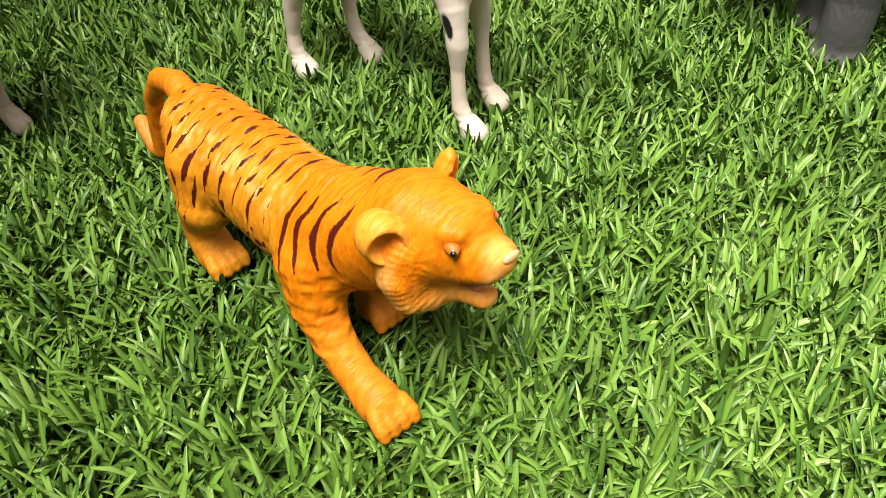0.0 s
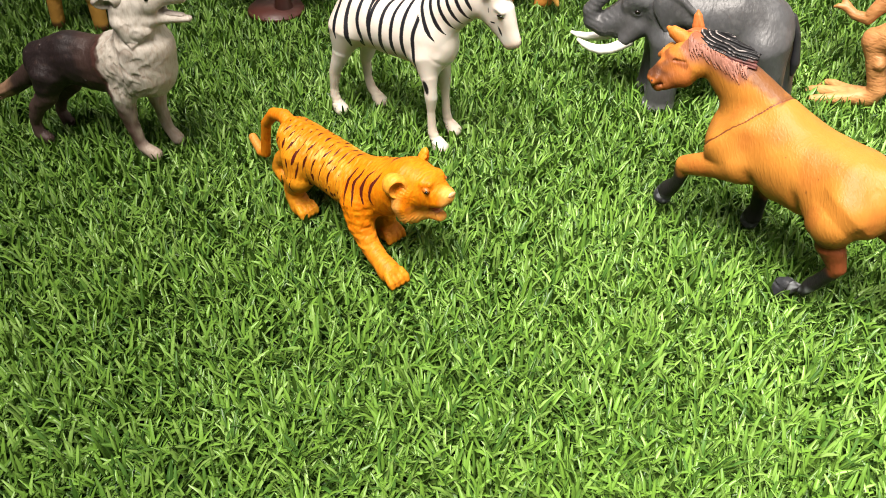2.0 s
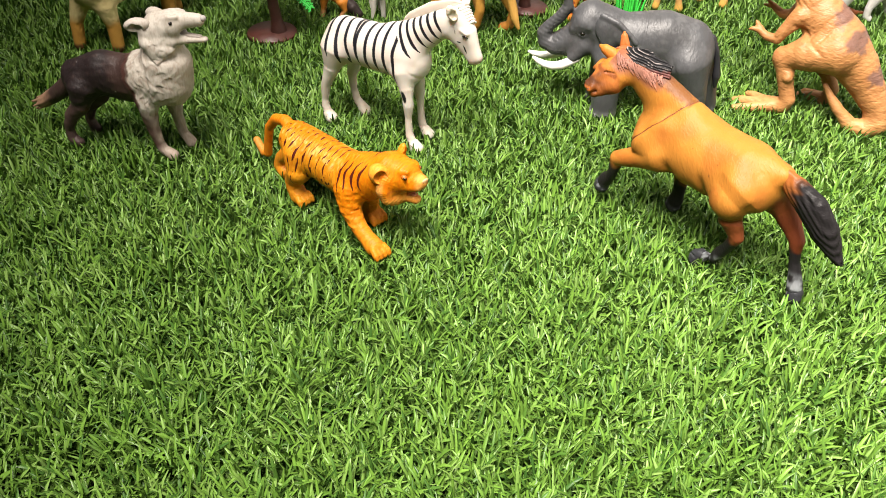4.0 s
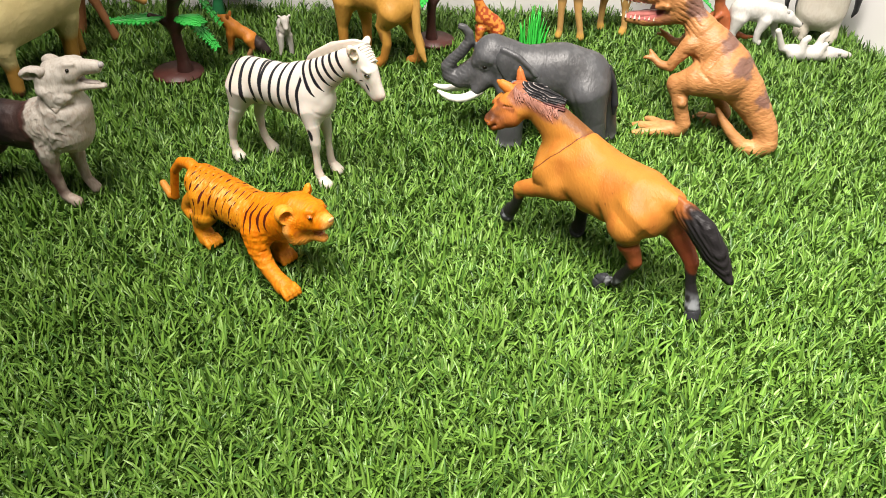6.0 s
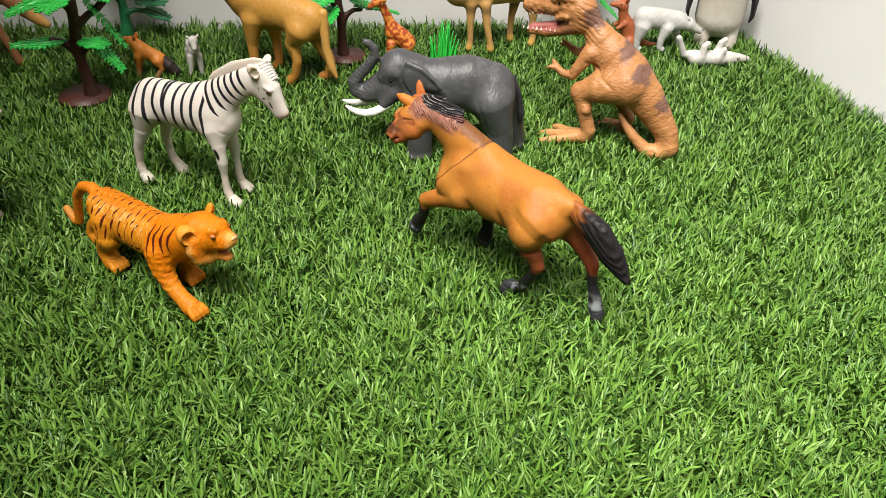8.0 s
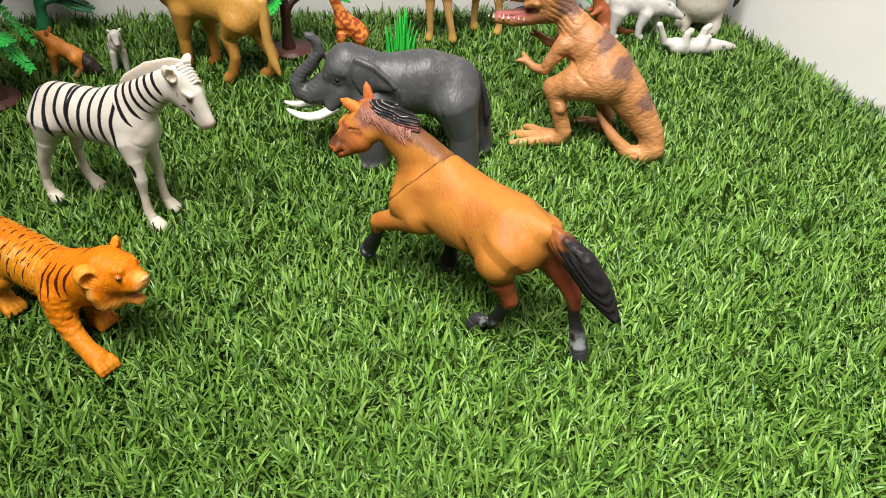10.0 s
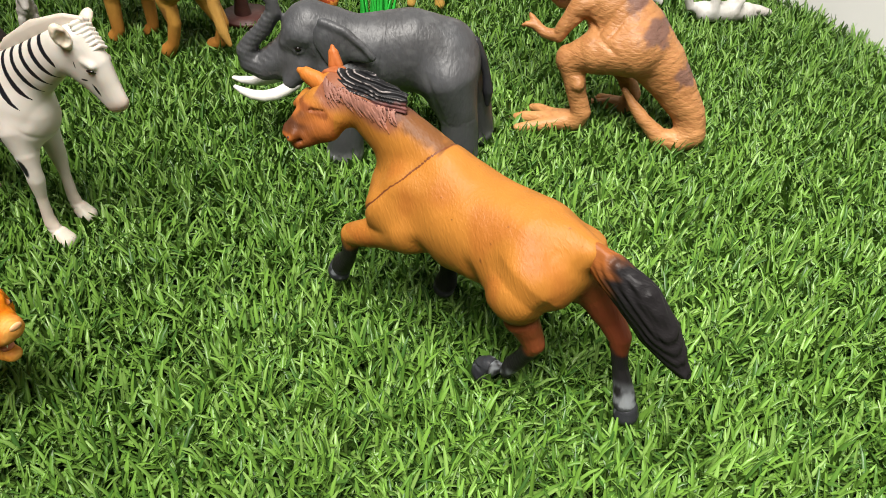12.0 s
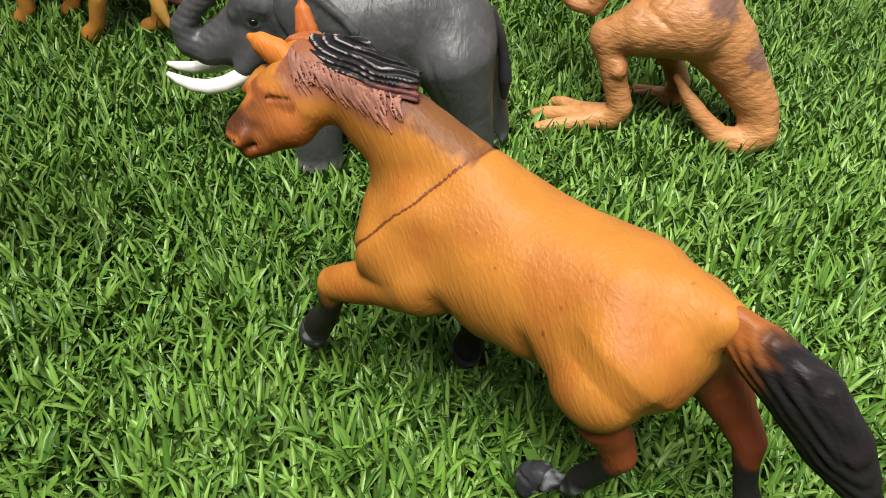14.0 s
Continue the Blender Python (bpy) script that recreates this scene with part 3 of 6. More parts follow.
    for x, y, z, lean in ((-13.5, 8, 0.5, 1.5), (-66.5, -10, 3, -1), (61.2, 15, 13.5, 1.5), (25, -12, 9.5, 1)):
        solid("hoof", [chain([(x - lean, y, z + 3, 3.9), (x + lean * 0.4, y, z + 0.4, 4.6), (x + lean * 0.8, y, z - 2, 4.9)], 0.6, 0.95), chain([(x - lean - 6, y + 2, z + 3.6, 0.5), (x - lean, y + 4.6, z + 2.4, 0.45), (x - lean + 6, y + 2, z + 2, 0.5)], 0.6, 1.0, True)], hoof_paint, M_HAIR, root, 0.6, "dark grey scuffed hoof")


make_horse()


def make_zebra():
    root = thing("toy_zebra", 0.0150, 0.3027, -35, "white vinyl toy zebra with thin black stripes standing on turf")
    white = (0.6, 0.565, 0.515)

    def paint(p):
        x, y, z = p.T
        c = np.outer(1 + 0.06 * (hash_noise(p, 8, 4) - 0.5), white)
        c = blend_to(c, (0.6, 0.51, 0.43), 0.6 * soft(-z, -36, -14))
        c = blend_to(c, (0.6, 0.55, 0.46), soft(-z, -4.5, -3) * 0.6)
        wob = 2.0 * (hash_noise(p, 13, 6) - 0.5)
        on_neck = soft(x * 0.77 + z * 0.64, 67, 69)
        s = x - 1.5 + 0.10 * (z - 60) + 0.0045 * (z - 58) ** 2 * np.sign(-x - 8) + wob
        row = np.floor(s / 7.7 + 0.5)
        bottom = 45.5 + 3.5 * np.abs(np.sin(row * 2.1)) + 2 * soft(-x, 14, 30)
        wide = 0.25 + 0.95 * soft(z, bottom - 1, bottom + 9) * (1 - 0.25 * soft(z, 66, 78))
        a = np.abs((s / 7.7 + 0.5) % 1 - 0.5) * 7.7
        body = np.clip(1.3 - a / wide * 0.5, 0, 1) * (z > bottom) * (x > -43) * (x < 30)
        down = (x - 44) * 0.64 - (z - 84) * 0.77
        u = (x - 30) * 0.77 + (z - 72) * 0.64 - 0.012 * (down + 4) ** 2 + 0.16 * down + wob * 0.5
        b = np.abs((u / 6.0 + 0.5) % 1 - 0.5) * 6.0
        neck = np.clip(1.3 - b / (0.85 * soft(-down, -11, -2) + 0.2) * 0.5, 0, 1) * (down < 10) * (u < 34) * (u > -3)
        m = np.where(on_neck > 0.5, neck, body)
        m = np.where(((x - 66) * 0.57 - (z - 99) * 0.82 > 0) & (x > 57), 0, m)
        m = np.maximum(m, np.clip(1.3 - np.hypot((x - 33 + 0.25 * (z - 37)) / 1.9, (z - 37.5) / 4.8) * 0.6, 0, 1) * (y < -5))
        m = np.maximum(m, np.clip(1.3 - np.hypot((x + 14) / 1.0, (z - 49.5) / 3.5) * 0.6, 0, 1) * (y < -5))
        m = np.maximum(m, np.clip(1.2 - np.hypot((x + 40) / 2.0, (z - 33) / 1.0) * 0.6, 0, 1) * (y < -5))
        for cx, cz, w, h, lean in ((73.2, 79.5, 0.8, 3.2, -0.4), (69, 83.5, 1.9, 0.55, 0), (66.5, 90, 0.4, 2.0, 0), (74.5, 87.6, 2.0, 0.35, 0)):
            m = np.maximum(m, np.clip(1.25 - np.hypot((x - cx - lean * (z - cz)) / w, (z - cz) / h) * 0.55, 0, 1) * (y < 0))
        c = blend_to(c, (0.5, 0.36, 0.29), 0.55 * soft((x - 78) * 0.5 - (z - 76), 0, 5) * (x > 72))
        mouth = np.abs(z - 71.8 - 0.25 * (x - 78)) + 3 * (x < 73) + 9 * (x < 70)
        c = blend_to(c, (0.3, 0.2, 0.16), 0.5 * soft(-mouth, -0.9, -0.2) * (x > 71) * (z < 76))
        return c, 0.62 * m

    def carve(p):
        x, y, z = p.T
        ring = sum(-0.3 * np.exp(-((z - h) / 0.7) ** 2) for h in (5.2, 2.2)) * (z < 8)
        crease = -0.3 * np.exp(-((x - 40 + 0.8 * (z - 50)) / 1.2) ** 2) * soft(-z, -58, -54) * (z > 40)
        knee = 0.25 * np.exp(-((z - 30) / 4) ** 2) * (z < 40)
        return ring + crease + knee + 0.35 * (hash_noise(p, 9, 31) - 0.5)

    solid("body", [
        chain([(-24.5, 0, 59, 15.6), (-6, 0, 59.8, 16.2), (14, 0, 60.2, 16.6), (27, 0, 59.5, 15.4), (30.5, 0, 57.5, 13.4)], 5, 0.86),
        chain([(23, 0, 69, 13.5), (41, 0, 81, 11), (57, 0, 93, 8.3)], 8, 0.64),
        chain([(66, 0, 98, 7.2), (72, 0, 89.5, 6.6), (77.5, 0, 79.5, 4.5), (80, 0, 74.5, 3.9)], 3.5, 0.8),
        chain([(62, 0, 89, 7.4), (67, 0, 84, 6), (73, 0, 76.5, 3.7), (76.5, 0, 72, 3.0)], 3.5, 0.75),
        chain([(71, -4.6, 92, 1.3), (74.5, -4.8, 90.4, 1.3)], 1.5), chain([(71, 4.6, 92, 1.3), (74.5, 4.8, 90.4, 1.3)], 1.5),
        chain([(29, -6.5, 51, 8.6), (32, -9, 42, 5.16), (33.8, -10, 35, 3.7), (34.2, -10, 30, 3.53), (34.2, -10, 21, 2.49), (34.8, -10, 10, 2.58), (35.5, -10, 6, 3.01), (38, -10, 2, 3.18), (40, -10, -1, 4.13)], 5),
        chain([(27, 7, 49, 9), (28.5, 9, 42, 5.16), (29.8, 10, 29, 3.44), (30.5, 10, 20, 2.49), (31.5, 10, 9, 2.58), (32.5, 10, 4.5, 3.01), (36, 10, 0, 3.96)], 4),
        chain([(-28, -7, 53, 12), (-31, -10, 40, 6.02), (-35, -11, 29, 3.78), (-37, -11, 24, 3.53), (-38.5, -11, 13, 2.58), (-38.5, -11, 7, 3.01), (-36.5, -11, 2, 3.18), (-35.5, -11, -1, 3.96)], 5),
        chain([(-25, 7, 50, 11), (-27, 10, 35, 4.82), (-30.5, 11, 25, 3.44), (-29.5, 11, 14, 2.49), (-27, 11, 6, 2.92), (-22, 11, 1, 3.78)], 5),
    ], paint, M_ZEBRA, root, 0.7, carve=carve)
    plate = [chain([(22, 0, 80, 1.6), (31, 0, 88.5, 4), (46, 0, 97.5, 5), (60, 0, 103, 4.4), (69, 0, 104.5, 3.0)], 2, 0.34), chain([(26, 0, 87, 0.9), (35, 0, 94, 0.9), (50, 0, 102.3, 0.9), (62, 0, 107, 0.9), (70, 0, 107.4, 0.9)], 1.0)]
    solid("mane", plate, one((0.57, 0.51, 0.44)), M_ZEBRA, root, 0.5, "upright plain white mane plate")
    solid("forelock", [chain([(67 + i * 1.0, -3.2, 105.5 - i * 1.7, 0.8), (70 + i * 1.0, 0, 107 - i * 1.6, 0.85), (70 + i, 3.2, 105.8 - i * 1.7, 0.8)], 0.4) for i in range(7)] + [chain([(67.5, 0, 104, 2.8), (71.5, 0, 99, 2.0)], 1)], one((0.62, 0.58, 0.52)), M_ZEBRA, root, 0.45)
    solid("tail", [chain([(-36.5, 0, 62, 2.6), (-40.5, 0, 55, 2.4), (-43, 0, 46, 2.6), (-42, -1, 36, 2.8), (-41, -1, 32, 1.2)], 2)], one(white), M_ZEBRA, root, 0.6)
    for sgn in (-1, 1):
        ear(root, (65.5, sgn * 5.5, 98.5), (64 + 2 * (sgn > 0), sgn * 9.5, 107), 3.6, one((0.66, 0.57, 0.46)), M_ZEBRA, (0.55, sgn * 0.4, 0), 0.8)
        ball("eye", (73.6, sgn * 5.6, 88.6), 1.2, M_EYE, root, "black painted eye", (1.45, 0.6, 0.55))
        ball("nostril", (81.6, sgn * 2.2, 74.5), 0.6, plain("nostril_paint", (0.2, 0.12, 0.1), 0.5), root)
    for x, y in ((40.5, -10), (36.5, 10), (-35, -11), (-21, 11)):
        solid("hoof", [chain([(x - 1.5, y - 0.9, 1.5, 3.1), (x + 1.5, y - 1.1, -1.5, 3.6)], 0.8), chain([(x - 1.5, y + 0.9, 1.5, 3.1), (x + 1.5, y + 1.1, -1.5, 3.6)], 1.6)], one((0.58, 0.54, 0.46)), M_ZEBRA, root, 0.5, "cream hoof with a groove")


make_zebra()


def make_tiger():
    root = thing("toy_tiger", -0.011, 0.199, -47, "bright orange vinyl toy tiger stalking with open mouth on the turf")
    hot, gold = (0.56, 0.168, 0.003), (0.56, 0.24, 0.013)

    # the head is modelled facing +x about its own middle, then set turned on the neck
    middle, seat, turned, size = np.array((52.0, 7.0, 51.0)), np.array((48.3, 8.6, 45.0)), radians(9), 0.88

    def set_head(nodes):
        out = []
        for x, y, z, r in nodes:
            dx, dy, dz = (np.array((x, y, z)) - middle) * size
            out.append((seat[0] + dx * math.cos(turned) - dy * math.sin(turned), seat[1] + dx * math.sin(turned) + dy * math.cos(turned), seat[2] + dz, r * size))
        return out

    def spot(x, y, z):
        return set_head([(x, y, z, 0)])[0][:3]

    def unset_head(p):
        d = p - seat
        return np.stack([d[:, 0] * math.cos(turned) + d[:, 1] * math.sin(turned), d[:, 1] * math.cos(turned) - d[:, 0] * math.sin(turned), d[:, 2]], 1) / size + middle

    def dashes(x, turn, gap, phase, centre, half, width, x0, x1, bow=0.0, vary=0.4):
        """Tapered cross stripes in one row round the body."""
        s = x + phase + bow * (turn - centre) ** 2
        a = np.abs((s / gap + 0.5) % 1 - 0.5) * gap
        row = np.floor(s / gap + 0.5)
        reach = half * (1 - vary + vary * np.sin(row * 12.9 + phase))
        off = 0.12 * np.sin(row * 7.3 + phase * 2)
        taper = np.clip(1 - np.abs(turn - centre - off) / reach, 0, 1) ** 0.5
        return np.clip(1.35 - a / (width * taper + 0.02) * 0.5, 0, 1) * (taper > 0.05) * (x > x0) * (x < x1)

    def paint(p):
        x, y, z = p.T
        hx, hy, hz = unset_head(p).T
        n = hash_noise(p, 5, 3)
        c = np.outer(1 + 0.08 * (hash_noise(p, 7, 2) - 0.5), hot)
        turn = np.abs(np.arctan2(y - 1.5, z - 34))
        worn = soft(turn + 0.35 * (n - 0.5), 0.3, 0.6) * soft(-x + 3 * n, -21, -17)
        c = blend_to(c, gold, worn * 0.75)
        hairs = soft(hash_noise(p * np.array([1, 0.35, 0.35]), 1.0, 44), 0.45, 0.75)
        c = blend_to(c, (0.7, 0.42, 0.14), worn * hairs * soft(-np.abs(turn - 0.75), -0.45, -0.1) * 0.7)
        c = blend_to(c, (0.56, 0.215, 0.016), soft(-z - 3 * n, -28, -14) * 0.6)
        face = hx > 47
        c = blend_to(c, (0.6, 0.29, 0.055), soft(-hz + 0.2 * hx, -36, -27) * face * (z > 18) * 0.75)
        c = blend_to(c, (0.72, 0.4, 0.11), soft(hx - 0.3 * np.abs(hy - 7), 71, 76) * 0.6)
        s = x + 2.2 * (hash_noise(p, 7, 7) - 0.5)
        m = dashes(s, turn, 5.6, 0.0, 0.15, 0.34, 0.46, -40, 20)
        m = np.maximum(m, dashes(s + 3 * turn, turn, 5.4, 2.2, 0.66, 0.36, 0.42, -36, 18))
        m = np.maximum(m, dashes(s + 2 * turn, turn, 6.4, 1.0, 1.25, 0.55, 0.62, -40, 18))
        m = np.maximum(m, dashes(s, turn, 5.6, 3.0, 1.8, 0.4, 0.5, -30, 20))
        m = np.maximum(m, dashes(s, turn, 4.8, 1.4, 0.85, 0.85, 0.8, 20, 40, -5.0, 0.15))
        m = np.maximum(m, dashes(s + 0.4 * z, turn, 6.0, 0.4, 2.0, 0.45, 0.5, 18, 34) * (z < 34) * (z > 14))
        legs = dashes(s - 0.2 * z, turn, 6.4, 2.0, 2.2, 0.35, 0.34, -36, -8) * (z > 16) * (z < 32)
        ruff = np.clip(1.2 - np.abs(hx - 49.4 - 0.004 * (hz - 50) ** 2) * 0.9, 0, 1) * (hz < 50) * (hz > 34) * (np.abs(hy - 6) > 7)
        m = np.maximum(m, np.maximum(legs, 0.8 * ruff)) * ~((hx > 51) & (hz > 34))
        brow = np.clip(1.2 - np.hypot((hx - 66.5) / 2.2, (hz - 60.5) / 1.3) * 0.7, 0, 1) * (np.abs(hy - 7) > 5)
        c = blend_to(c, (0.34, 0.08, 0.008), 0.3 * brow)
        lip = np.clip(1.2 - np.abs(hz - 48.6 - 0.15 * (hx - 66)) * 0.8, 0, 1) * (hx > 60) * (hz > 45)
        c = blend_to(c, (0.4, 0.1, 0.02), 0.55 * lip)
        rimmed = soft(-np.abs(hx - 54.0 - 0.006 * (hz - 50) ** 2), -4.5, -1.5) * soft(np.abs(hy - 7), 7, 10.5) * (hz > 33) * soft(-hz, -58, -50)
        c = blend_to(c, (0.62, 0.33, 0.085), 0.75 * rimmed)
        toes = (z < 6) * soft(np.abs((y / 2.6) % 1 - 0.5), 0.42, 0.48)
        c = blend_to(c, (0.4, 0.12, 0.02), 0.5 * toes)
        return c, 0.62 * m

    def carve(p):
        x, y, z = p.T
        hx, hy, hz = unset_head(p).T
        head = soft(hx, 53, 56) * (hz > 32) * soft(-hz, -62, -56)
        fan = np.arctan2(hz - 54, hx - 72)
        lines = np.abs(((fan * 11 + 0.25 * np.sin(hx * 0.7)) % 1) - 0.5) - 0.25
        edge = -1.6 * np.exp(-((hx - 49.6 - 0.004 * (hz - 50) ** 2) / 1.0) ** 2) * (hz > 30) * (hz < 58)
        ridge = 0.9 * np.abs(np.sin(x * 0.75)) * np.exp(-((y - 1.5) / 2.2) ** 2) * (z > 40) * (x < 30) * (x > -38)
        cuff = 0.5 * soft(z - 0.35 * (x - 26), 17, 18.2) * soft(-y, 5, 9) * soft(x, 16, 21) * soft(-x, -42, -38) * soft(-z, -32, -24)
        turn = np.abs(np.arctan2(y - 1.5, z - 34))
        flank = 0.34 * np.sin(2.9 * x + 2.2 * turn + 6 * hash_noise(p * np.array([0.6, 0.25, 0.25]), 5, 23)) * soft(-x, -24, -18) * soft(z, 24, 28) * soft(turn, 0.2, 0.5)
        shoulder = 0.8 * (hash_noise(p * np.array([0.5, 0.5, 1]), 1.5, 24) - 0.5) * soft(x, 20, 25) * soft(-x, -44, -38) * soft(z, 8, 14) * soft(-z, -40, -32)
        return flank + shoulder + 0.85 * lines * head * soft(-hx, -66, -60) + edge + ridge + cuff + 0.45 * (hash_noise(p * np.array([1, 1, 0.45]), 3.2, 22) - 0.5)

    head = [
        chain(set_head([(50, 7, 50.5, 12.6), (58, 7, 52.2, 11)]), 4, 1.05),
        chain(set_head([(53, 7, 58, 8.8), (63.5, 7, 59.6, 6.4)]), 3, 1.3),
        chain(set_head([(62, 7, 54, 8.4), (69.5, 7.2, 54, 6.4), (73.5, 7.4, 54.6, 5.2)]), 3.5, 1.15),
        chain(set_head([(68, 3.2, 51.2, 3.4), (73.5, 4.6, 52, 3.2)]), 1.6), chain(set_head([(68, 11.8, 51.2, 3.4), (73.5, 10.4, 52, 3.2)]), 1.6),
        chain(set_head([(58, 7, 43, 5.8), (65, 7.5, 40, 3.8), (71, 7.5, 39.8, 3.0)]), 2.5, 1.2),
        chain(set_head([(80, 7.5, 46.4, 3.5), (69, 7.5, 45.8, 2.8), (61, 7.5, 46.2, 1.5)]), 1.0, 1.6, True),
        chain(set_head([(65, 0.2, 62.0, 0.8), (68, 1.8, 62.2, 0.7)]), 3), chain(set_head([(65, 13.8, 62.0, 0.8), (68, 12.4, 62.2, 0.7)]), 3),
        chain(set_head([(55, -3.8, 53, 5), (55.5, -5.2, 47, 5.4), (57, -4.2, 41.5, 5), (59, 1, 38.5, 4.4), (60, 6, 37.5, 4)]), 2.5), chain(set_head([(55, 17.6, 53, 5), (55.5, 19, 46, 5.2), (57, 17.6, 40.5, 5), (59, 10, 38, 4.4)]), 2.5),
    ]
    for sg in (-1, 1):
        rim = [(52.5, 9, 57.5), (51.5, 11.4, 51), (52, 11.6, 45), (54, 9.5, 39.5), (57, 5, 36), (59, 0.5, 35)]
        head.append(chain(set_head([(x, 7 + sg * (y + 0.8), z, 2.3) for x, y, z in rim]), 1.0))
    paws = ((52, -9, 3.2), (25, 12.5, 2.6), (-20.5, -8.5, 3))
    solid("body", head + [
        chain([(-31, 1.5, 34.5, 12.4), (-10, 1.5, 33.5, 14.2), (10, 1.5, 33.2, 14.6), (25, 2.6, 35, 14.2), (33, 4.4, 37.5, 12.8)], 6, 0.9),
        chain([(34, 5, 40, 12.2), (45, 8, 44, 11.6)], 6, 0.98),
        chain([(27, -5.5, 30, 9.4), (30.5, -8.5, 20, 6.2), (37, -9.5, 13, 5.0), (45, -9.5, 7.6, 4.7), (51, -9, 4, 5.6)], 4),
        chain([(26, 9, 30, 8.6), (24, 12, 16, 5.8), (23, 12.5, 7, 5.4), (25, 12.5, 2.4, 6.2)], 4.5),
        chain([(-21, -4.5, 31, 11), (-19, -8.5, 22, 7.8), (-25, -9, 13.5, 5.5), (-25, -9, 8, 5.2), (-21.5, -8.5, 3, 5.8)], 4),
        chain([(-33, 6.5, 30, 9.6), (-45, 5, 19, 6.4), (-54, 3.4, 10, 4.8), (-56, 3, 4, 4.8), (-51, 3, 1.5, 5.2)], 5),
    ] + [chain([(x0 + 2.8, y0 + k, z0 + 1.6, 2.0), (x0 + 5.6, y0 + k * 1.1, z0 - 0.4, 2.1), (x0 + 6.6, y0 + k * 1.12, z0 - 2, 1.7)], 0.35) for x0, y0, z0 in paws for k in (-3.9, -1.3, 1.3, 3.9)],
        paint, M_TIGER, root, 0.6, carve=carve)
    solid("tail", [chain([(-35, 1.5, 40, 4.4), (-44, 2, 43, 3.8), (-54, 2, 40, 3.3), (-63, 2, 30, 2.9), (-66.5, 2, 17, 2.8), (-68, 2, 8, 2.7), (-73, 2, 6, 2.7), (-81, 2.5, 12, 2.5)], 2)], lambda p: (blend_to(one((0.6, 0.19, 0.008))(p)[0], (0.5, 0.24, 0.05), 0.8 * soft(-p[:, 0], 68, 76)), np.zeros(len(p))), M_TIGER, root, 0.7, "orange tail curled up and back")
    ear(root, spot(52.5, -4, 56), spot(51, -8.8, 61.5), 6.0, one((0.7, 0.28, 0.03)), M_TIGER, (0.75, -0.35, 0), 0.9)
    ear(root, spot(53, 14.5, 58), spot(53, 18, 69.5), 3.2, one((0.7, 0.22, 0.012)), M_TIGER, (0.8, 0.2, 0), 0.8)
    for y, sg in ((0.8, -1), (12.6, 1)):
        ball("eyelid", spot(67.4, y + sg * 1.2, 59.6), 2.0, plain("eyelid_paint", (0.42, 0.11, 0.006), 0.5), root, "", (1.0, 0.75, 0.65))
        eye = ball("eye", spot(68.2, y + sg * 1.8, 59.5), 1.4, plain("iris_paint", (0.32, 0.12, 0.03), 0.2), root, "brown painted eye", (1.0, 0.8, 0.7))
        ball("pupil", spot(68.9, y + sg * 2.5, 59.5), 0.75, M_EYE, eye)
    ball("nose", spot(78.2, 7.5, 57), 1.5, plain("tiger_nose", (0.8, 0.42, 0.2), 0.4), root, "pinkish nose", (0.5, 1.5, 0.9))
    solid("tongue", [chain(set_head([(61, 7.5, 44.2, 1.6), (70, 7.5, 43.2, 1.5)]), 1, 1.8)], one((0.62, 0.22, 0.12)), M_SMALL, root, 0.5, "pink tongue")
    for sg in (-1, 1):
        solid("fang", [chain(set_head([(73.6, 7.5 + sg * 3, 50, 0.8), (73.8, 7.5 + sg * 2.9, 46.8, 0.3)]), 0.5)], one((0.8, 0.72, 0.55), 0.03), M_TOOTH, root, 0.35)


make_tiger()


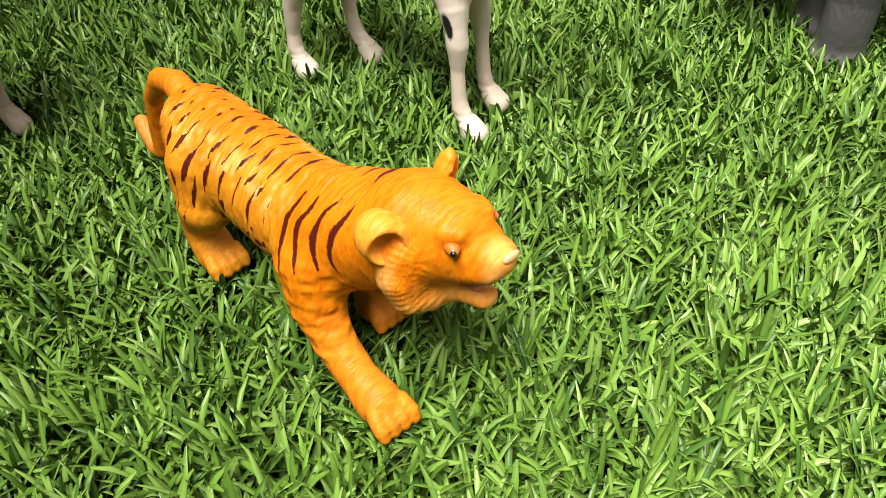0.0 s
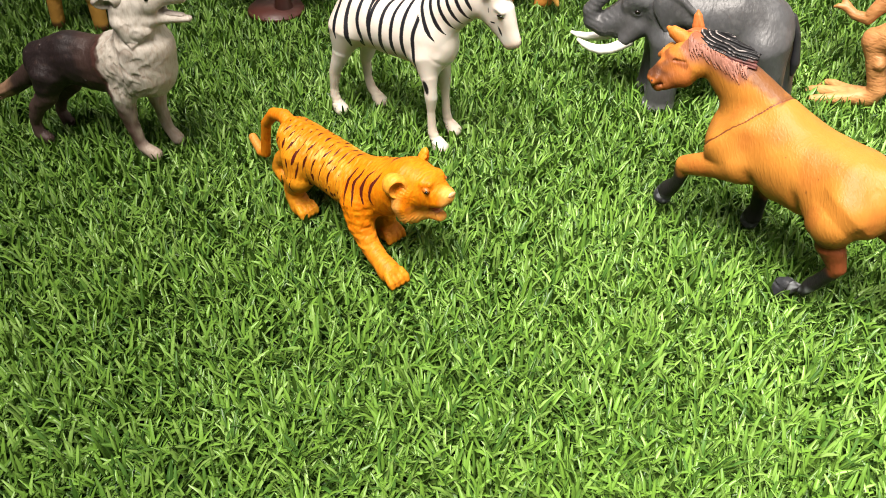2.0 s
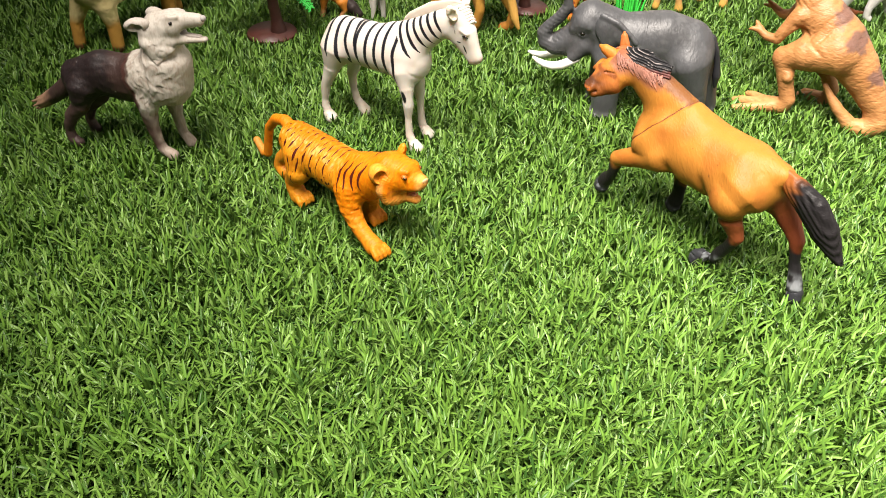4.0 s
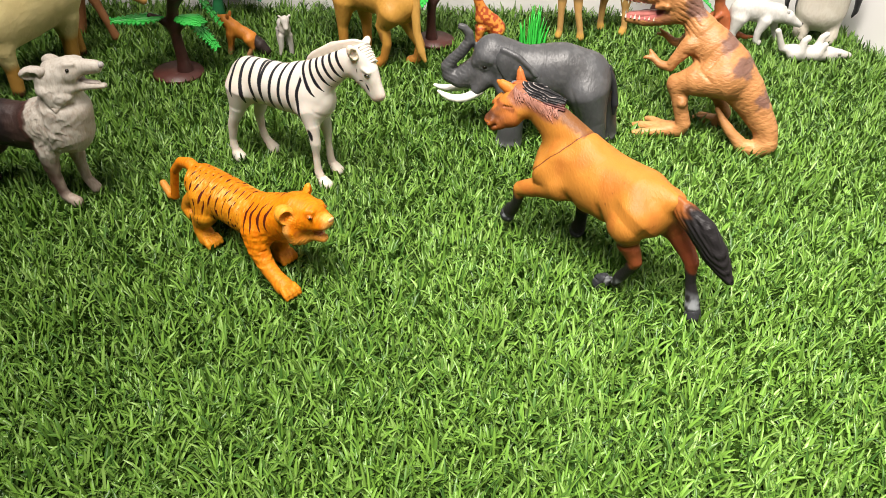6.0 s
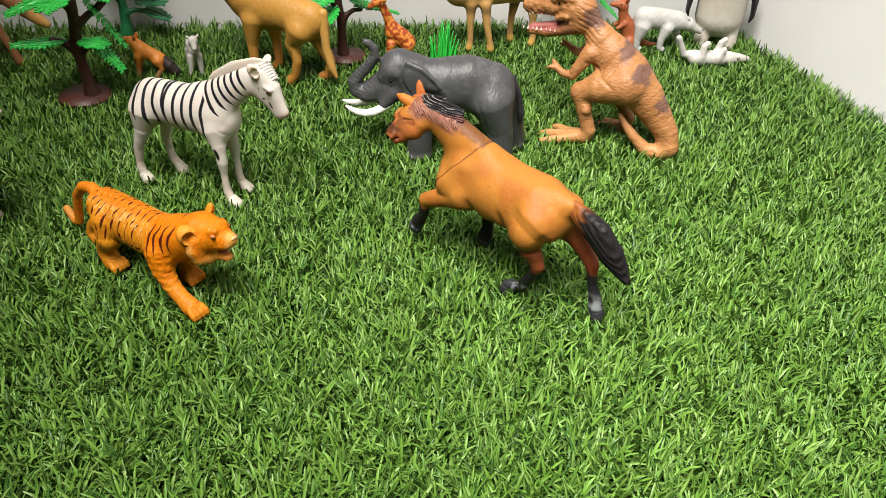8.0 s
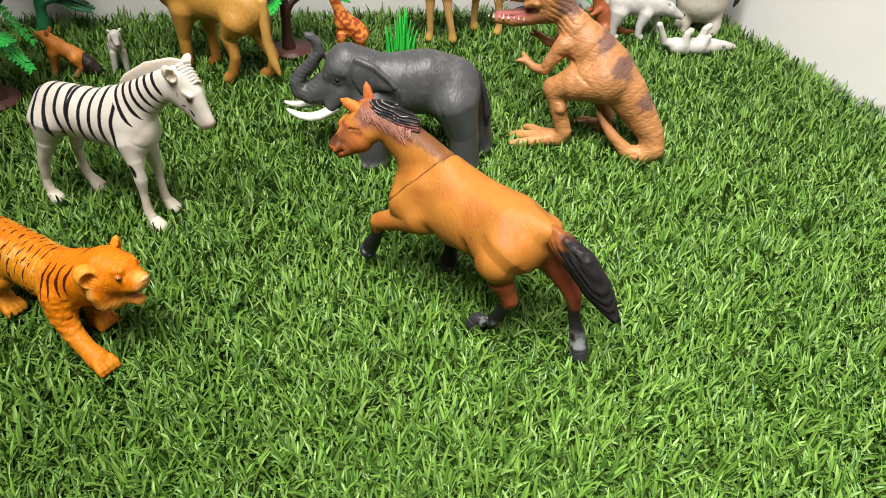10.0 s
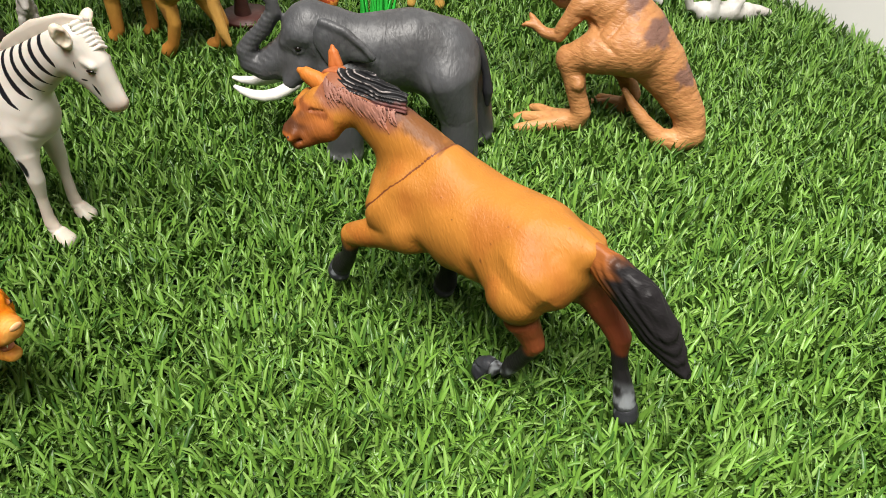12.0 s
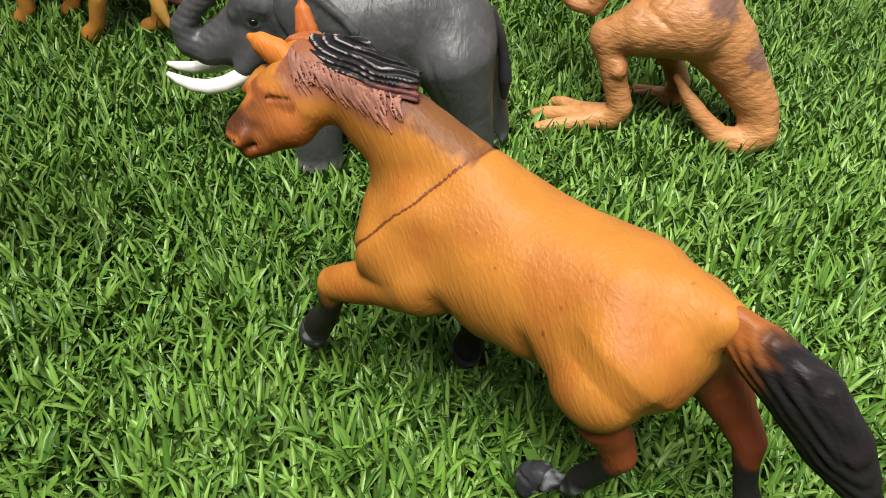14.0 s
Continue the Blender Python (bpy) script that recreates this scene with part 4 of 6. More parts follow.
def make_elephant():
    root = thing("toy_elephant", 0.206, 0.330, 168, "dark grey vinyl toy elephant with raised trunk and white tusks", z=-0.005)
    grey = (0.057, 0.059, 0.064)

    def paint(p):
        x, y, z = p.T
        c = np.outer(1 + 0.25 * (hash_noise(p, 7, 2) - 0.5), grey)
        c = blend_to(c, (0.11, 0.114, 0.12), 0.5 * soft(hash_noise(p, 3, 5), 0.55, 0.8) * soft(z, 30, 80))
        c = blend_to(c, (0.2, 0.21, 0.22), 0.8 * soft(-z + 3 * hash_noise(p, 4, 6), -9, -3))
        mouth = np.clip(1 - np.hypot((x - 46) / 5, (z - 41.5) / 2.5), 0, 1)
        return c, 0.4 * mouth

    def carve(p):
        x, y, z = p.T
        rings = -0.3 * np.abs(np.sin((z - 0.3 * x) * 1.05)) * soft(x, 54, 60) * (y * y < 60)
        seam = -0.5 * np.exp(-((x - 2 + 0.12 * (z - 60)) / 0.6) ** 2) * (z > 50)
        crease = -0.6 * np.exp(-((x + 26 - 0.35 * (z - 40)) / 1.4) ** 2) * soft(-z, -58, -50) * (z > 26)
        nails = -0.5 * soft(np.cos(np.arctan2(y - 12.5 * np.sign(y), x - 21 + 64 * (x < -10)) * 5), 0.85, 1.0) * (z < 6)
        return rings + seam + crease + nails + 0.9 * (hash_noise(p * np.array([1, 1, 0.7]), 11, 3) - 0.5)

    solid("body", [
        chain([(-30, 0, 56, 20.5), (-13, 0, 58.5, 22), (5, 0, 57, 20.5), (20, 0, 57, 18.5)], 8, 0.88),
        chain([(29, 0, 66, 14.5), (38, 0, 69, 14.5)], 7, 0.95), chain([(44, 7, 70, 5), (47, 6, 66, 4)], 5), chain([(44, -7, 70, 5), (47, -6, 66, 4)], 5),
        chain([(42, 0, 60, 12), (52, 0, 53.6, 9.8), (62, 0, 48.6, 8.2), (69, 0, 50.2, 6.4), (71, 0, 56.5, 5.3), (67.5, 0, 62.5, 4.7), (61, 0, 69.5, 4.4), (56, 0, 77.5, 4.2), (56.6, 0, 83.6, 3.5), (60.4, 0, 87.6, 3.0), (63.5, 0, 88.4, 2.6)], 3),
        chain([(68, 0, 88.6, 1.2), (64.5, 0, 88.4, 1.4)], 0.8, 1, True),
        chain([(42, 0, 51, 7.5), (52, 0, 44, 3.6)], 6),
        chain([(42, 8, 52, 6), (48, 10.5, 44.5, 4.2)], 5), chain([(42, -8, 52, 6), (48, -10.5, 44.5, 4.2)], 5),
        *[chain([(40.6, sg * 11.9, 64.2, 0.6), (42.6, sg * 12.4, 65.5, 0.9), (45.2, sg * 12.0, 65.2, 0.9), (46.6, sg * 11.6, 63.6, 0.6)], 1.2) for sg in (1, -1)], *[chain([(40.8, sg * 12, 62.8, 0.6), (43.2, sg * 12.5, 61.6, 0.9), (46.2, sg * 11.8, 62.4, 0.6)], 1.2) for sg in (1, -1)],
        *[chain([(39, sg * 11, 69.5, 2.4), (45, sg * 10, 69, 2.6), (50, sg * 8, 65, 2.2)], 4) for sg in (1, -1)],
        chain([(20, 12, 46, 13), (20.5, 12.5, 26, 9.6), (21, 12.5, 5, 9.8)], 7), chain([(24, -12, 46, 12), (25, -12, 26, 9.4), (25, -12, 5, 9.8)], 7),
        chain([(-33, 11, 48, 15.5), (-40, 12.5, 26, 10.2), (-42, 12.5, 5, 10.2)], 7),
        chain([(-40, -11, 46, 15), (-50, -12, 26, 10), (-53, -12, 5, 10)], 7),
    ], paint, M_ELEPH, root, 0.9, carve=carve)
    for sg in (1, -1):
        d, w = (0, 0) if sg > 0 else (-7, -4)
        solid("ear", [chain([(29, sg * (14 + w), 74 + d, 5), (21, sg * (18 + w), 70 + d, 7), (14, sg * (20.5 + w), 66 + d, 5), (8, sg * (22 + w), 63.5 + d, 2.4)], 3, 0.3), chain([(27, sg * (15 + w), 68 + d, 7), (25, sg * (18 + w), 61 + d, 4.5), (25, sg * (19 + w), 57 + d, 2.2)], 3, 0.3),
                      chain([(31, sg * (14 + w), 79 + d, 1.5), (20, sg * (19 + w), 76.5 + d, 1.5), (11, sg * (22 + w), 70 + d, 1.4), (6, sg * (23 + w), 64.5 + d, 1.2)], 2)], paint, M_ELEPH, root, 0.7)
        tusk = [(46, sg * 10.5, 43.5, 3.3), (51, sg * 11.8, 40.6, 3.3), (56, sg * 12.8, 38.4, 3.2), (62, sg * 13.5, 37.4, 3), (68, sg * 13.5, 38.2, 2.6), (73, sg * 13.2, 40.2, 2), (76.5, sg * 13, 42.4, 1.1)]
        if sg < 0:
            tusk = [(x + 5 * max(0, (x - 46) / 30), y, z - 8 * max(0, (x - 46) / 30), q) for x, y, z, q in tusk]
        solid("tusk", [chain(tusk, 1)], one((0.72, 0.71, 0.68), 0.03), M_IVORY, root, 0.5, "smooth white tusk")
        ball("eye", (43.4, sg * 12.5, 63.6), 1.5, M_EYE, root, "glossy black eye", (1.2, 0.6, 0.8))
    for x, y in ((21, 12.5), (25, -12), (-42, 12.5), (-53, -12)):
        for k in (-0.9, -0.3, 0.3, 0.9):
            ball("toenail", (x + 9.6 * math.cos(k), y + 9.6 * math.sin(k), 4), 2.0, plain("toenail_paint", (0.16, 0.165, 0.17), 0.5), root, "", (0.5, 0.9, 1.1))
    solid("tail", [chain([(-47, 0, 64, 3), (-52, 1, 55, 2.2), (-54.5, 1, 46, 2.2), (-56, 1, 36, 3), (-56.5, 1, 28, 1.4)], 2)], one((0.02, 0.02, 0.024)), M_ELEPH, root, 0.7)


make_elephant()


def make_dinosaur():
    root = thing("toy_dinosaur", 0.357, 0.314, 140, "tan vinyl toy tyrannosaur with open jaws and curled tail", "toy dinosaur", z=-0.0075)
    tan, dusk = (0.36, 0.165, 0.058), (0.1, 0.055, 0.055)

    def paint(p):
        x, y, z = p.T
        n = hash_noise(p, 4, 2)
        c = np.outer(1 + 0.16 * (hash_noise(p, 8, 4) - 0.5), tan)
        c = blend_to(c, (0.54, 0.28, 0.105), soft(-z, -24, -6) * 0.6)
        for cx, cz, r in ((15, 87, 8), (0, 71, 7.5), (-19, 48, 7), (44, 104, 9)):
            d = np.hypot((x - cx), (z - cz) * 0.8)
            c = blend_to(c, dusk, 0.8 * soft(-d / r - 0.8 * n - 0.3 * hash_noise(p * np.array([1, 1, 0.4]), 1.6, 31), -1.55, -1.0))
        lip = soft(-np.abs(z - 94 - 0.1 * (x - 80)), -7, -2) * (x > 62)
        c = blend_to(c, (0.42, 0.16, 0.13), 0.3 * lip)
        inside = soft(-np.abs(y), -7, -5.5) * (x > 62) * (z > 84.5 - 0.1 * (x - 84)) * (z < 100.5 - 0.08 * (x - 66))
        c = blend_to(c, (0.36, 0.1, 0.095), inside)
        return c, 0.15 * soft(hash_noise(p * np.array([1, 1, 0.45]), 2.2, 9), 0.75, 0.95)

    def carve(p):
        x, y, z = p.T
        band = np.sin((x * 0.75 + z * 0.7) * 0.85 + 3 * hash_noise(p, 9, 13))
        folds = -0.16 * soft(band, 0.5, 1.0) * soft(z, 18, 40) * soft(-x, -60, -50)
        throat = -0.6 * soft(np.sin((z - 0.55 * x) * 1.5 + 2 * hash_noise(p, 7, 23)), 0.4, 1.0) * soft(x, 34, 42) * soft(-x, -60, -54) * soft(z, 80, 86)
        ribs = -0.7 * soft(np.sin((x + 0.5 * z) * 0.9 + 2 * hash_noise(p, 8, 25)), 0.5, 1.0) * soft(-np.abs(z - 72), -9, -3) * soft(-np.abs(x - 26), -12, -5)
        groin = -1.0 * np.exp(-((z - 66 - 0.45 * (x - 30)) / 1.6) ** 2) * soft(x, 14, 22) * soft(-x, -48, -40)
        rings = -0.12 * soft(np.sin((z * 0.8 + x * 0.45) * 1.3 + 2 * hash_noise(p, 6, 26)), 0.4, 1.0) * soft(-x, 2, 8)
        warts = 1.5 * (hash_noise(p, 3.0, 61) - 0.5) * soft(x, 58, 64) * (z > 98)
        return warts + folds + throat + ribs + groin + rings + 0.35 * (hash_noise(p, 4.2, 17) - 0.5) + 0.7 * (hash_noise(p, 10, 18) - 0.5)

    solid("body", [
        chain([(39, 0, 84, 11.5), (28, 0, 75, 17), (14, 0, 63, 18.6), (-1.5, 0, 50, 15.4), (-14, 0, 37, 12), (-24.5, 0, 24, 9.6), (-28, 1, 14, 8.8)], 6, 0.9),
        chain([(-28, 2, 12.5, 8.6), (-22, 6, 8, 7), (-13, 9, 9.5, 5.6), (-2, 10.5, 19, 4), (6, 10.5, 27, 3), (11.7, 10, 33.4, 1.8)], 1.5, 0.95),
        chain([(36, 0, 84, 11.5), (47, 0, 96, 9), (57, 0, 105, 10.5)], 6, 0.85),
        chain([(60, 0, 106, 12.5), (72, 0, 107.5, 11), (88, 0, 103.5, 8.8), (98, 0, 101, 7.6)], 5, 0.88),
        chain([(64, 6.5, 115, 3.8), (72, 8, 115.5, 3.6), (79, 7, 112.5, 2.8)], 1.8), chain([(64, -6.5, 115, 3.8), (72, -8, 115.5, 3.6), (79, -7, 112.5, 2.8)], 1.8), chain([(66, 9, 101, 3), (74, 8, 98.5, 2.2)], 1.5), chain([(66, -9, 101, 3), (74, -8, 98.5, 2.2)], 1.5),
        chain([(84, 3.5, 109, 2), (98, 3, 104.5, 2)], 2), chain([(84, -3.5, 109, 2), (98, -3, 104.5, 2)], 2), chain([(103, 3.4, 103, 1.6), (104, 3, 101.5, 1.6)], 1.5), chain([(103, -3.4, 103, 1.6), (104, -3, 101.5, 1.6)], 1.5),
        chain([(58, 0, 95.5, 8.6), (70, 0, 89, 6.2), (84, 0, 83.5, 5), (97, 0, 82, 4.2)], 4, 1.1),
        chain([(108, 0, 90, 4.2), (90, 0, 92.5, 4.4), (76, 0, 95.5, 3.6), (65, 0, 99, 2.2)], 1.6, 2.2, True),
        chain([(12, 10, 59, 16), (30, 14, 54, 12.5), (44.5, 17, 48, 7.6)], 5), chain([(45, 17, 48, 6.8), (40, 18, 38, 6.4), (36.5, 18, 27, 5.4), (32.5, 18, 17.5, 5.8), (35, 18, 12.5, 6.2)], 3),
        chain([(36.5, 21, 37, 4.4), (36, 22.2, 36, 3.6)], 1.6),
        chain([(37, 18, 11.5, 6), (50, 24.5, 8, 3.7), (61, 29.5, 6, 3.0), (66, 31, 4.6, 2.4)], 1.0), chain([(37, 18, 11.5, 6), (54, 18, 8, 4), (66, 18, 5.6, 3.2), (71, 18, 4, 2.4)], 1.0), chain([(37, 18, 11.5, 6), (50, 11.5, 8.5, 3.7), (61, 6, 6.5, 3.0), (66, 4, 5, 2.3)], 1.0),
        chain([(8, -9, 57, 13.5), (21, -13, 47, 9.5), (28, -16, 39, 6.6)], 5), chain([(28, -16, 39, 6.2), (18, -19, 29, 5.6), (12, -21, 17, 5), (14, -22, 9, 5.2)], 4),
        chain([(14, -22, 8, 5.2), (25, -28, 6, 3.4), (33, -31, 4.5, 2.4)], 1.4), chain([(14, -22, 8, 5.2), (27, -22, 6, 3.6), (36, -21, 4.5, 2.4)], 1.4),
        chain([(43, 10, 77, 7), (50, 15, 66, 4.6), (53, 16, 59, 3.6), (61, 16, 59, 3.0), (67, 15, 62, 2.8)], 3),
        chain([(67, 15, 62, 2.6), (71.5, 17.5, 62.5, 1.7), (73.5, 18, 61.5, 0.9)], 1.0), chain([(67, 15, 62, 2.6), (70, 14, 65.5, 1.7), (71.5, 13.5, 67, 0.9)], 1.0),
        chain([(47, -10, 77, 7), (55, -13, 68, 4.2), (62, -14, 66, 3.2), (70, -14, 70, 2.4)], 3), chain([(70, -14, 70, 2.2), (77, -15, 69, 1.0)], 0.8), chain([(70, -14, 70, 2.2), (75, -13, 74, 1.0)], 0.8),
    ], paint, M_DINO, root, 0.8, carve=carve)
    gums = solid("mouth_lining", [chain([(64, 0, 95, 3), (76, 0, 90.5, 3), (90, 0, 86.4, 2.8), (97, 0, 85, 2)], 2, 1.5)], one((0.38, 0.12, 0.11)), M_PINK, root, 0.7, "pink tongue and gums")
    peg = bpy.data.meshes.new("tooth")
    bm = bmesh.new()
    bmesh.ops.create_cone(bm, cap_ends=True, segments=7, radius1=0.0008, radius2=0.00012, depth=0.0026)
    bm.to_mesh(peg)
    bm.free()
    peg.materials.append(M_TOOTH)
    rng = random.Random(8)
    for row in range(2):
        for sg in (-1, 1):
            for i in range(9):
                x = 72 + i * 3.8 + rng.uniform(-0.6, 0.6)
                y = sg * (6.0 - 0.012 * max(x - 72, 0) ** 1.35 if row else 6.4 - 0.055 * (x - 72))
                z = (98.2 - 0.09 * (x - 72)) if row == 0 else (88.4 - 0.13 * (x - 72))
                tooth = new("tooth", peg)
                tooth.parent = gums
                tooth.matrix_local = pose(x * 0.001, y * 0.001, z * 0.001, (180 if row == 0 else 0) + rng.uniform(-12, 12)) @ Matrix.Scale(rng.uniform(0.75, 1.25), 4)
    for sg in (1, -1):
        ball("eye", (73, sg * 8.6, 110.5), 1.7, M_EYE, root, "small dark eye")
    for base in ((67.5, 31, 3.4), (72.5, 18, 2.8), (66.5, 4, 3.8), (34, -31, 4.2), (37, -21, 4.2)):
        x, y, z = base
        solid("claw", [chain([(x, y, z, 1.5), (x + 3.6, y, z - 1.6, 0.5)], 1)], one((0.5, 0.27, 0.14)), M_DINO, root, 0.6)


make_dinosaur()


def make_wolf():
    root = thing("toy_wolf", -0.1455, 0.2735, -15, "dark brown vinyl toy wolf with pale grey mane, jaws open", size=1.03)
    dark, pale = (0.018, 0.011, 0.012), (0.45, 0.42, 0.375)

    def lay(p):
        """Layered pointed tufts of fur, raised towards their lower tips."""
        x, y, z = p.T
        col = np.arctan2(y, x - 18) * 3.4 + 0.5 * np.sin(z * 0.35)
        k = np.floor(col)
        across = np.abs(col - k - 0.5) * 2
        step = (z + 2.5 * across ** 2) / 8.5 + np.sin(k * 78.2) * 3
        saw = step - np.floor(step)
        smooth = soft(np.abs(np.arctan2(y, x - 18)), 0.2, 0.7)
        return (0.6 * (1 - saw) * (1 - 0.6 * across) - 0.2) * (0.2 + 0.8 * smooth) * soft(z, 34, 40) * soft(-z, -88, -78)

    def paint(p):
        x, y, z = p.T
        n = hash_noise(p, 5, 2)
        edge = x + 0.28 * (z - 50) + 5 * (n - 0.5)
        c = np.outer(1 + 0.5 * (hash_noise(p, 3, 6) - 0.5), dark)
        c = blend_to(c, (0.062, 0.032, 0.026), soft(edge + 5 * n, -5, 4) * 0.6 * soft(z, 26, 48))
        c = blend_to(c, (0.055, 0.034, 0.03), soft(hash_noise(p, 2.2, 26), 0.68, 0.85) * 0.5)
        c = blend_to(c, (0.5, 0.47, 0.45), soft(hash_noise(p, 0.9, 29), 0.95, 0.97) * 0.8)
        front = soft(edge, 9, 11)
        c = blend_to(c, pale, front)
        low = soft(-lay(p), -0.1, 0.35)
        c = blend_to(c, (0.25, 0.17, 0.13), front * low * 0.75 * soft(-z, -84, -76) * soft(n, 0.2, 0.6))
        c = blend_to(c, (0.06, 0.03, 0.022), 0.85 * soft(-np.abs(edge - 9.5 - n), -2.2, -0.8) * soft(z, 34, 40) * soft(-z, -84, -78))
        legs = soft(-z + 6 * n, -32, -26)
        c = blend_to(c, (0.09, 0.055, 0.05), legs * (x < 0) * 0.7)
        c = blend_to(c, (0.36, 0.3, 0.26), legs * (x > 0) * 0.85)
        c = blend_to(c, (0.065, 0.03, 0.024), legs * (x > 0) * soft(-x + 0.1 * (20 - z) + 6 * n, -21, -14) * 0.92 * soft(z, 4, 10))
        c = blend_to(c, (0.4, 0.33, 0.28), soft(-z, -9, -4) * (x > 0) * 0.6)
        return c, np.clip(0.9 - np.abs(edge - 8.5) * 0.3, 0, 0.62) * (z > 36) * (z < 82)

    def carve(p):
        front = soft(p[:, 0] + 0.28 * (p[:, 2] - 50), 9, 11)
        coat = 0.7 * (hash_noise(p * np.array([0.5, 1, 0.8]), 2.6, 15) - 0.5)
        x, y, z = p.T
        bib = 1.9 * soft(-np.abs(np.arctan2(y, x - 14)), -1.0, -0.92) * soft(z - 0.25 * np.abs(y), 37.5, 38.5) * soft(-z, -74, -66)
        jowl = 1.3 * soft(z - 0.9 * np.abs(x - 32), 68, 69) * soft(-z, -86, -80) * soft(np.abs(y), 4, 7) * (x < 44)
        shag = 0.8 * (hash_noise(p * np.array([1, 1, 0.45]), 2.0, 16) - 0.5) * soft(-x, -44, -38) * soft(z, 8, 14)
        return front * (1.2 * lay(p) + shag) + (1 - front) * coat + bib + jowl

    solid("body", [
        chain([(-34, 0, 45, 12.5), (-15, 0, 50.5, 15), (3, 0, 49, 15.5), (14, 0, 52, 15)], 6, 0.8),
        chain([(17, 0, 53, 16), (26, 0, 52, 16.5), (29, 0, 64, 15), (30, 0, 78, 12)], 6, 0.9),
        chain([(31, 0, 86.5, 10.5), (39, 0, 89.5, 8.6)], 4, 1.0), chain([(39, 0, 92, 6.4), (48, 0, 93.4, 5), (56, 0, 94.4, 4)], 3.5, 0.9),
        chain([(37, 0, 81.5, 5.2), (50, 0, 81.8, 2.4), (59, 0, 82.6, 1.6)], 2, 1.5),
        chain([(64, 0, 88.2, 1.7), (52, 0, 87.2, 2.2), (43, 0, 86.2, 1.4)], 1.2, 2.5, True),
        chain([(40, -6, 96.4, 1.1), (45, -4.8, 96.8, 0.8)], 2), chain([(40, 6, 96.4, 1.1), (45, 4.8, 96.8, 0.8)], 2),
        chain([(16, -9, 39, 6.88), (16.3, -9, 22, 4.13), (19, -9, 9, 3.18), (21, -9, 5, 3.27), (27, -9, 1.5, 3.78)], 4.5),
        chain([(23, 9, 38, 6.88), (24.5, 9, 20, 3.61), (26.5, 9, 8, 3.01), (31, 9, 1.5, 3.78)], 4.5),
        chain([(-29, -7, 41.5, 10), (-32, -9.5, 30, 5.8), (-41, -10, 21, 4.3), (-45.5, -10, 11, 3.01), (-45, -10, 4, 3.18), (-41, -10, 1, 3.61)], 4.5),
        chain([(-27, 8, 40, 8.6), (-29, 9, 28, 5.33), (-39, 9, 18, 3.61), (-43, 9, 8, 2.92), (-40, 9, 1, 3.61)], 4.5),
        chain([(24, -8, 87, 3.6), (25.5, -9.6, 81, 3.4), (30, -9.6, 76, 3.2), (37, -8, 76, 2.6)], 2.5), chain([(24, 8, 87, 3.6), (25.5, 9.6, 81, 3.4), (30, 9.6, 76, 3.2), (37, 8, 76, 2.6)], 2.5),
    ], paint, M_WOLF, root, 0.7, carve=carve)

    def tail_paint(p):
        c = np.outer(np.ones(len(p)), (0.05, 0.03, 0.026))
        return blend_to(c, (0.33, 0.2, 0.13), soft(-p[:, 0] + 4 * hash_noise(p, 3, 4), 58, 66)), np.zeros(len(p))

    solid("tail", [chain([(-42, 0, 42, 5), (-50, 0, 34, 5.6), (-60, 0, 27, 4.8), (-68, 0, 22, 3.6)], 2)] + [chain([(-55, 3.4 * math.cos(a), 30 + 3 * math.sin(a), 2), (-65, 3.6 * math.cos(a), 24 + 3.6 * math.sin(a), 1.5), (-73 - 2 * math.sin(3 * a), 3.8 * math.cos(a), 20 + 3.8 * math.sin(a), 0.7)], 0.8) for a in np.arange(0, 6.2, 0.78)], tail_paint, M_WOLF, root, 0.8, "bushy dark tail with a reddish-brown tip")
    ear(root, (26, -8.5, 92), (15, -12, 90.5), 4.4, one((0.45, 0.41, 0.37)), M_WOLF, (0, -0.6, -0.3), 0.9)
    ear(root, (27, 8, 91), (17, 11, 90), 4.2, one((0.45, 0.41, 0.37)), M_WOLF, (0, 0.6, -0.2), 0.9)
    for sg in (-1, 1):
        ball("eye", (42, sg * 7.1, 93.6), 1.1, M_EYE, root, "tiny black eye")
    ball("nose", (59.4, 0, 95.8), 2.0, plain("wolf_nose", (0.32, 0.3, 0.29), 0.5), root)
    solid("tongue", [chain([(43, 0, 84, 1.8), (56, 0, 84, 1.2)], 1, 1.4)], one((0.45, 0.4, 0.37)), M_WOLF, root, 0.6)


make_wolf()

# ---- the animals behind ----


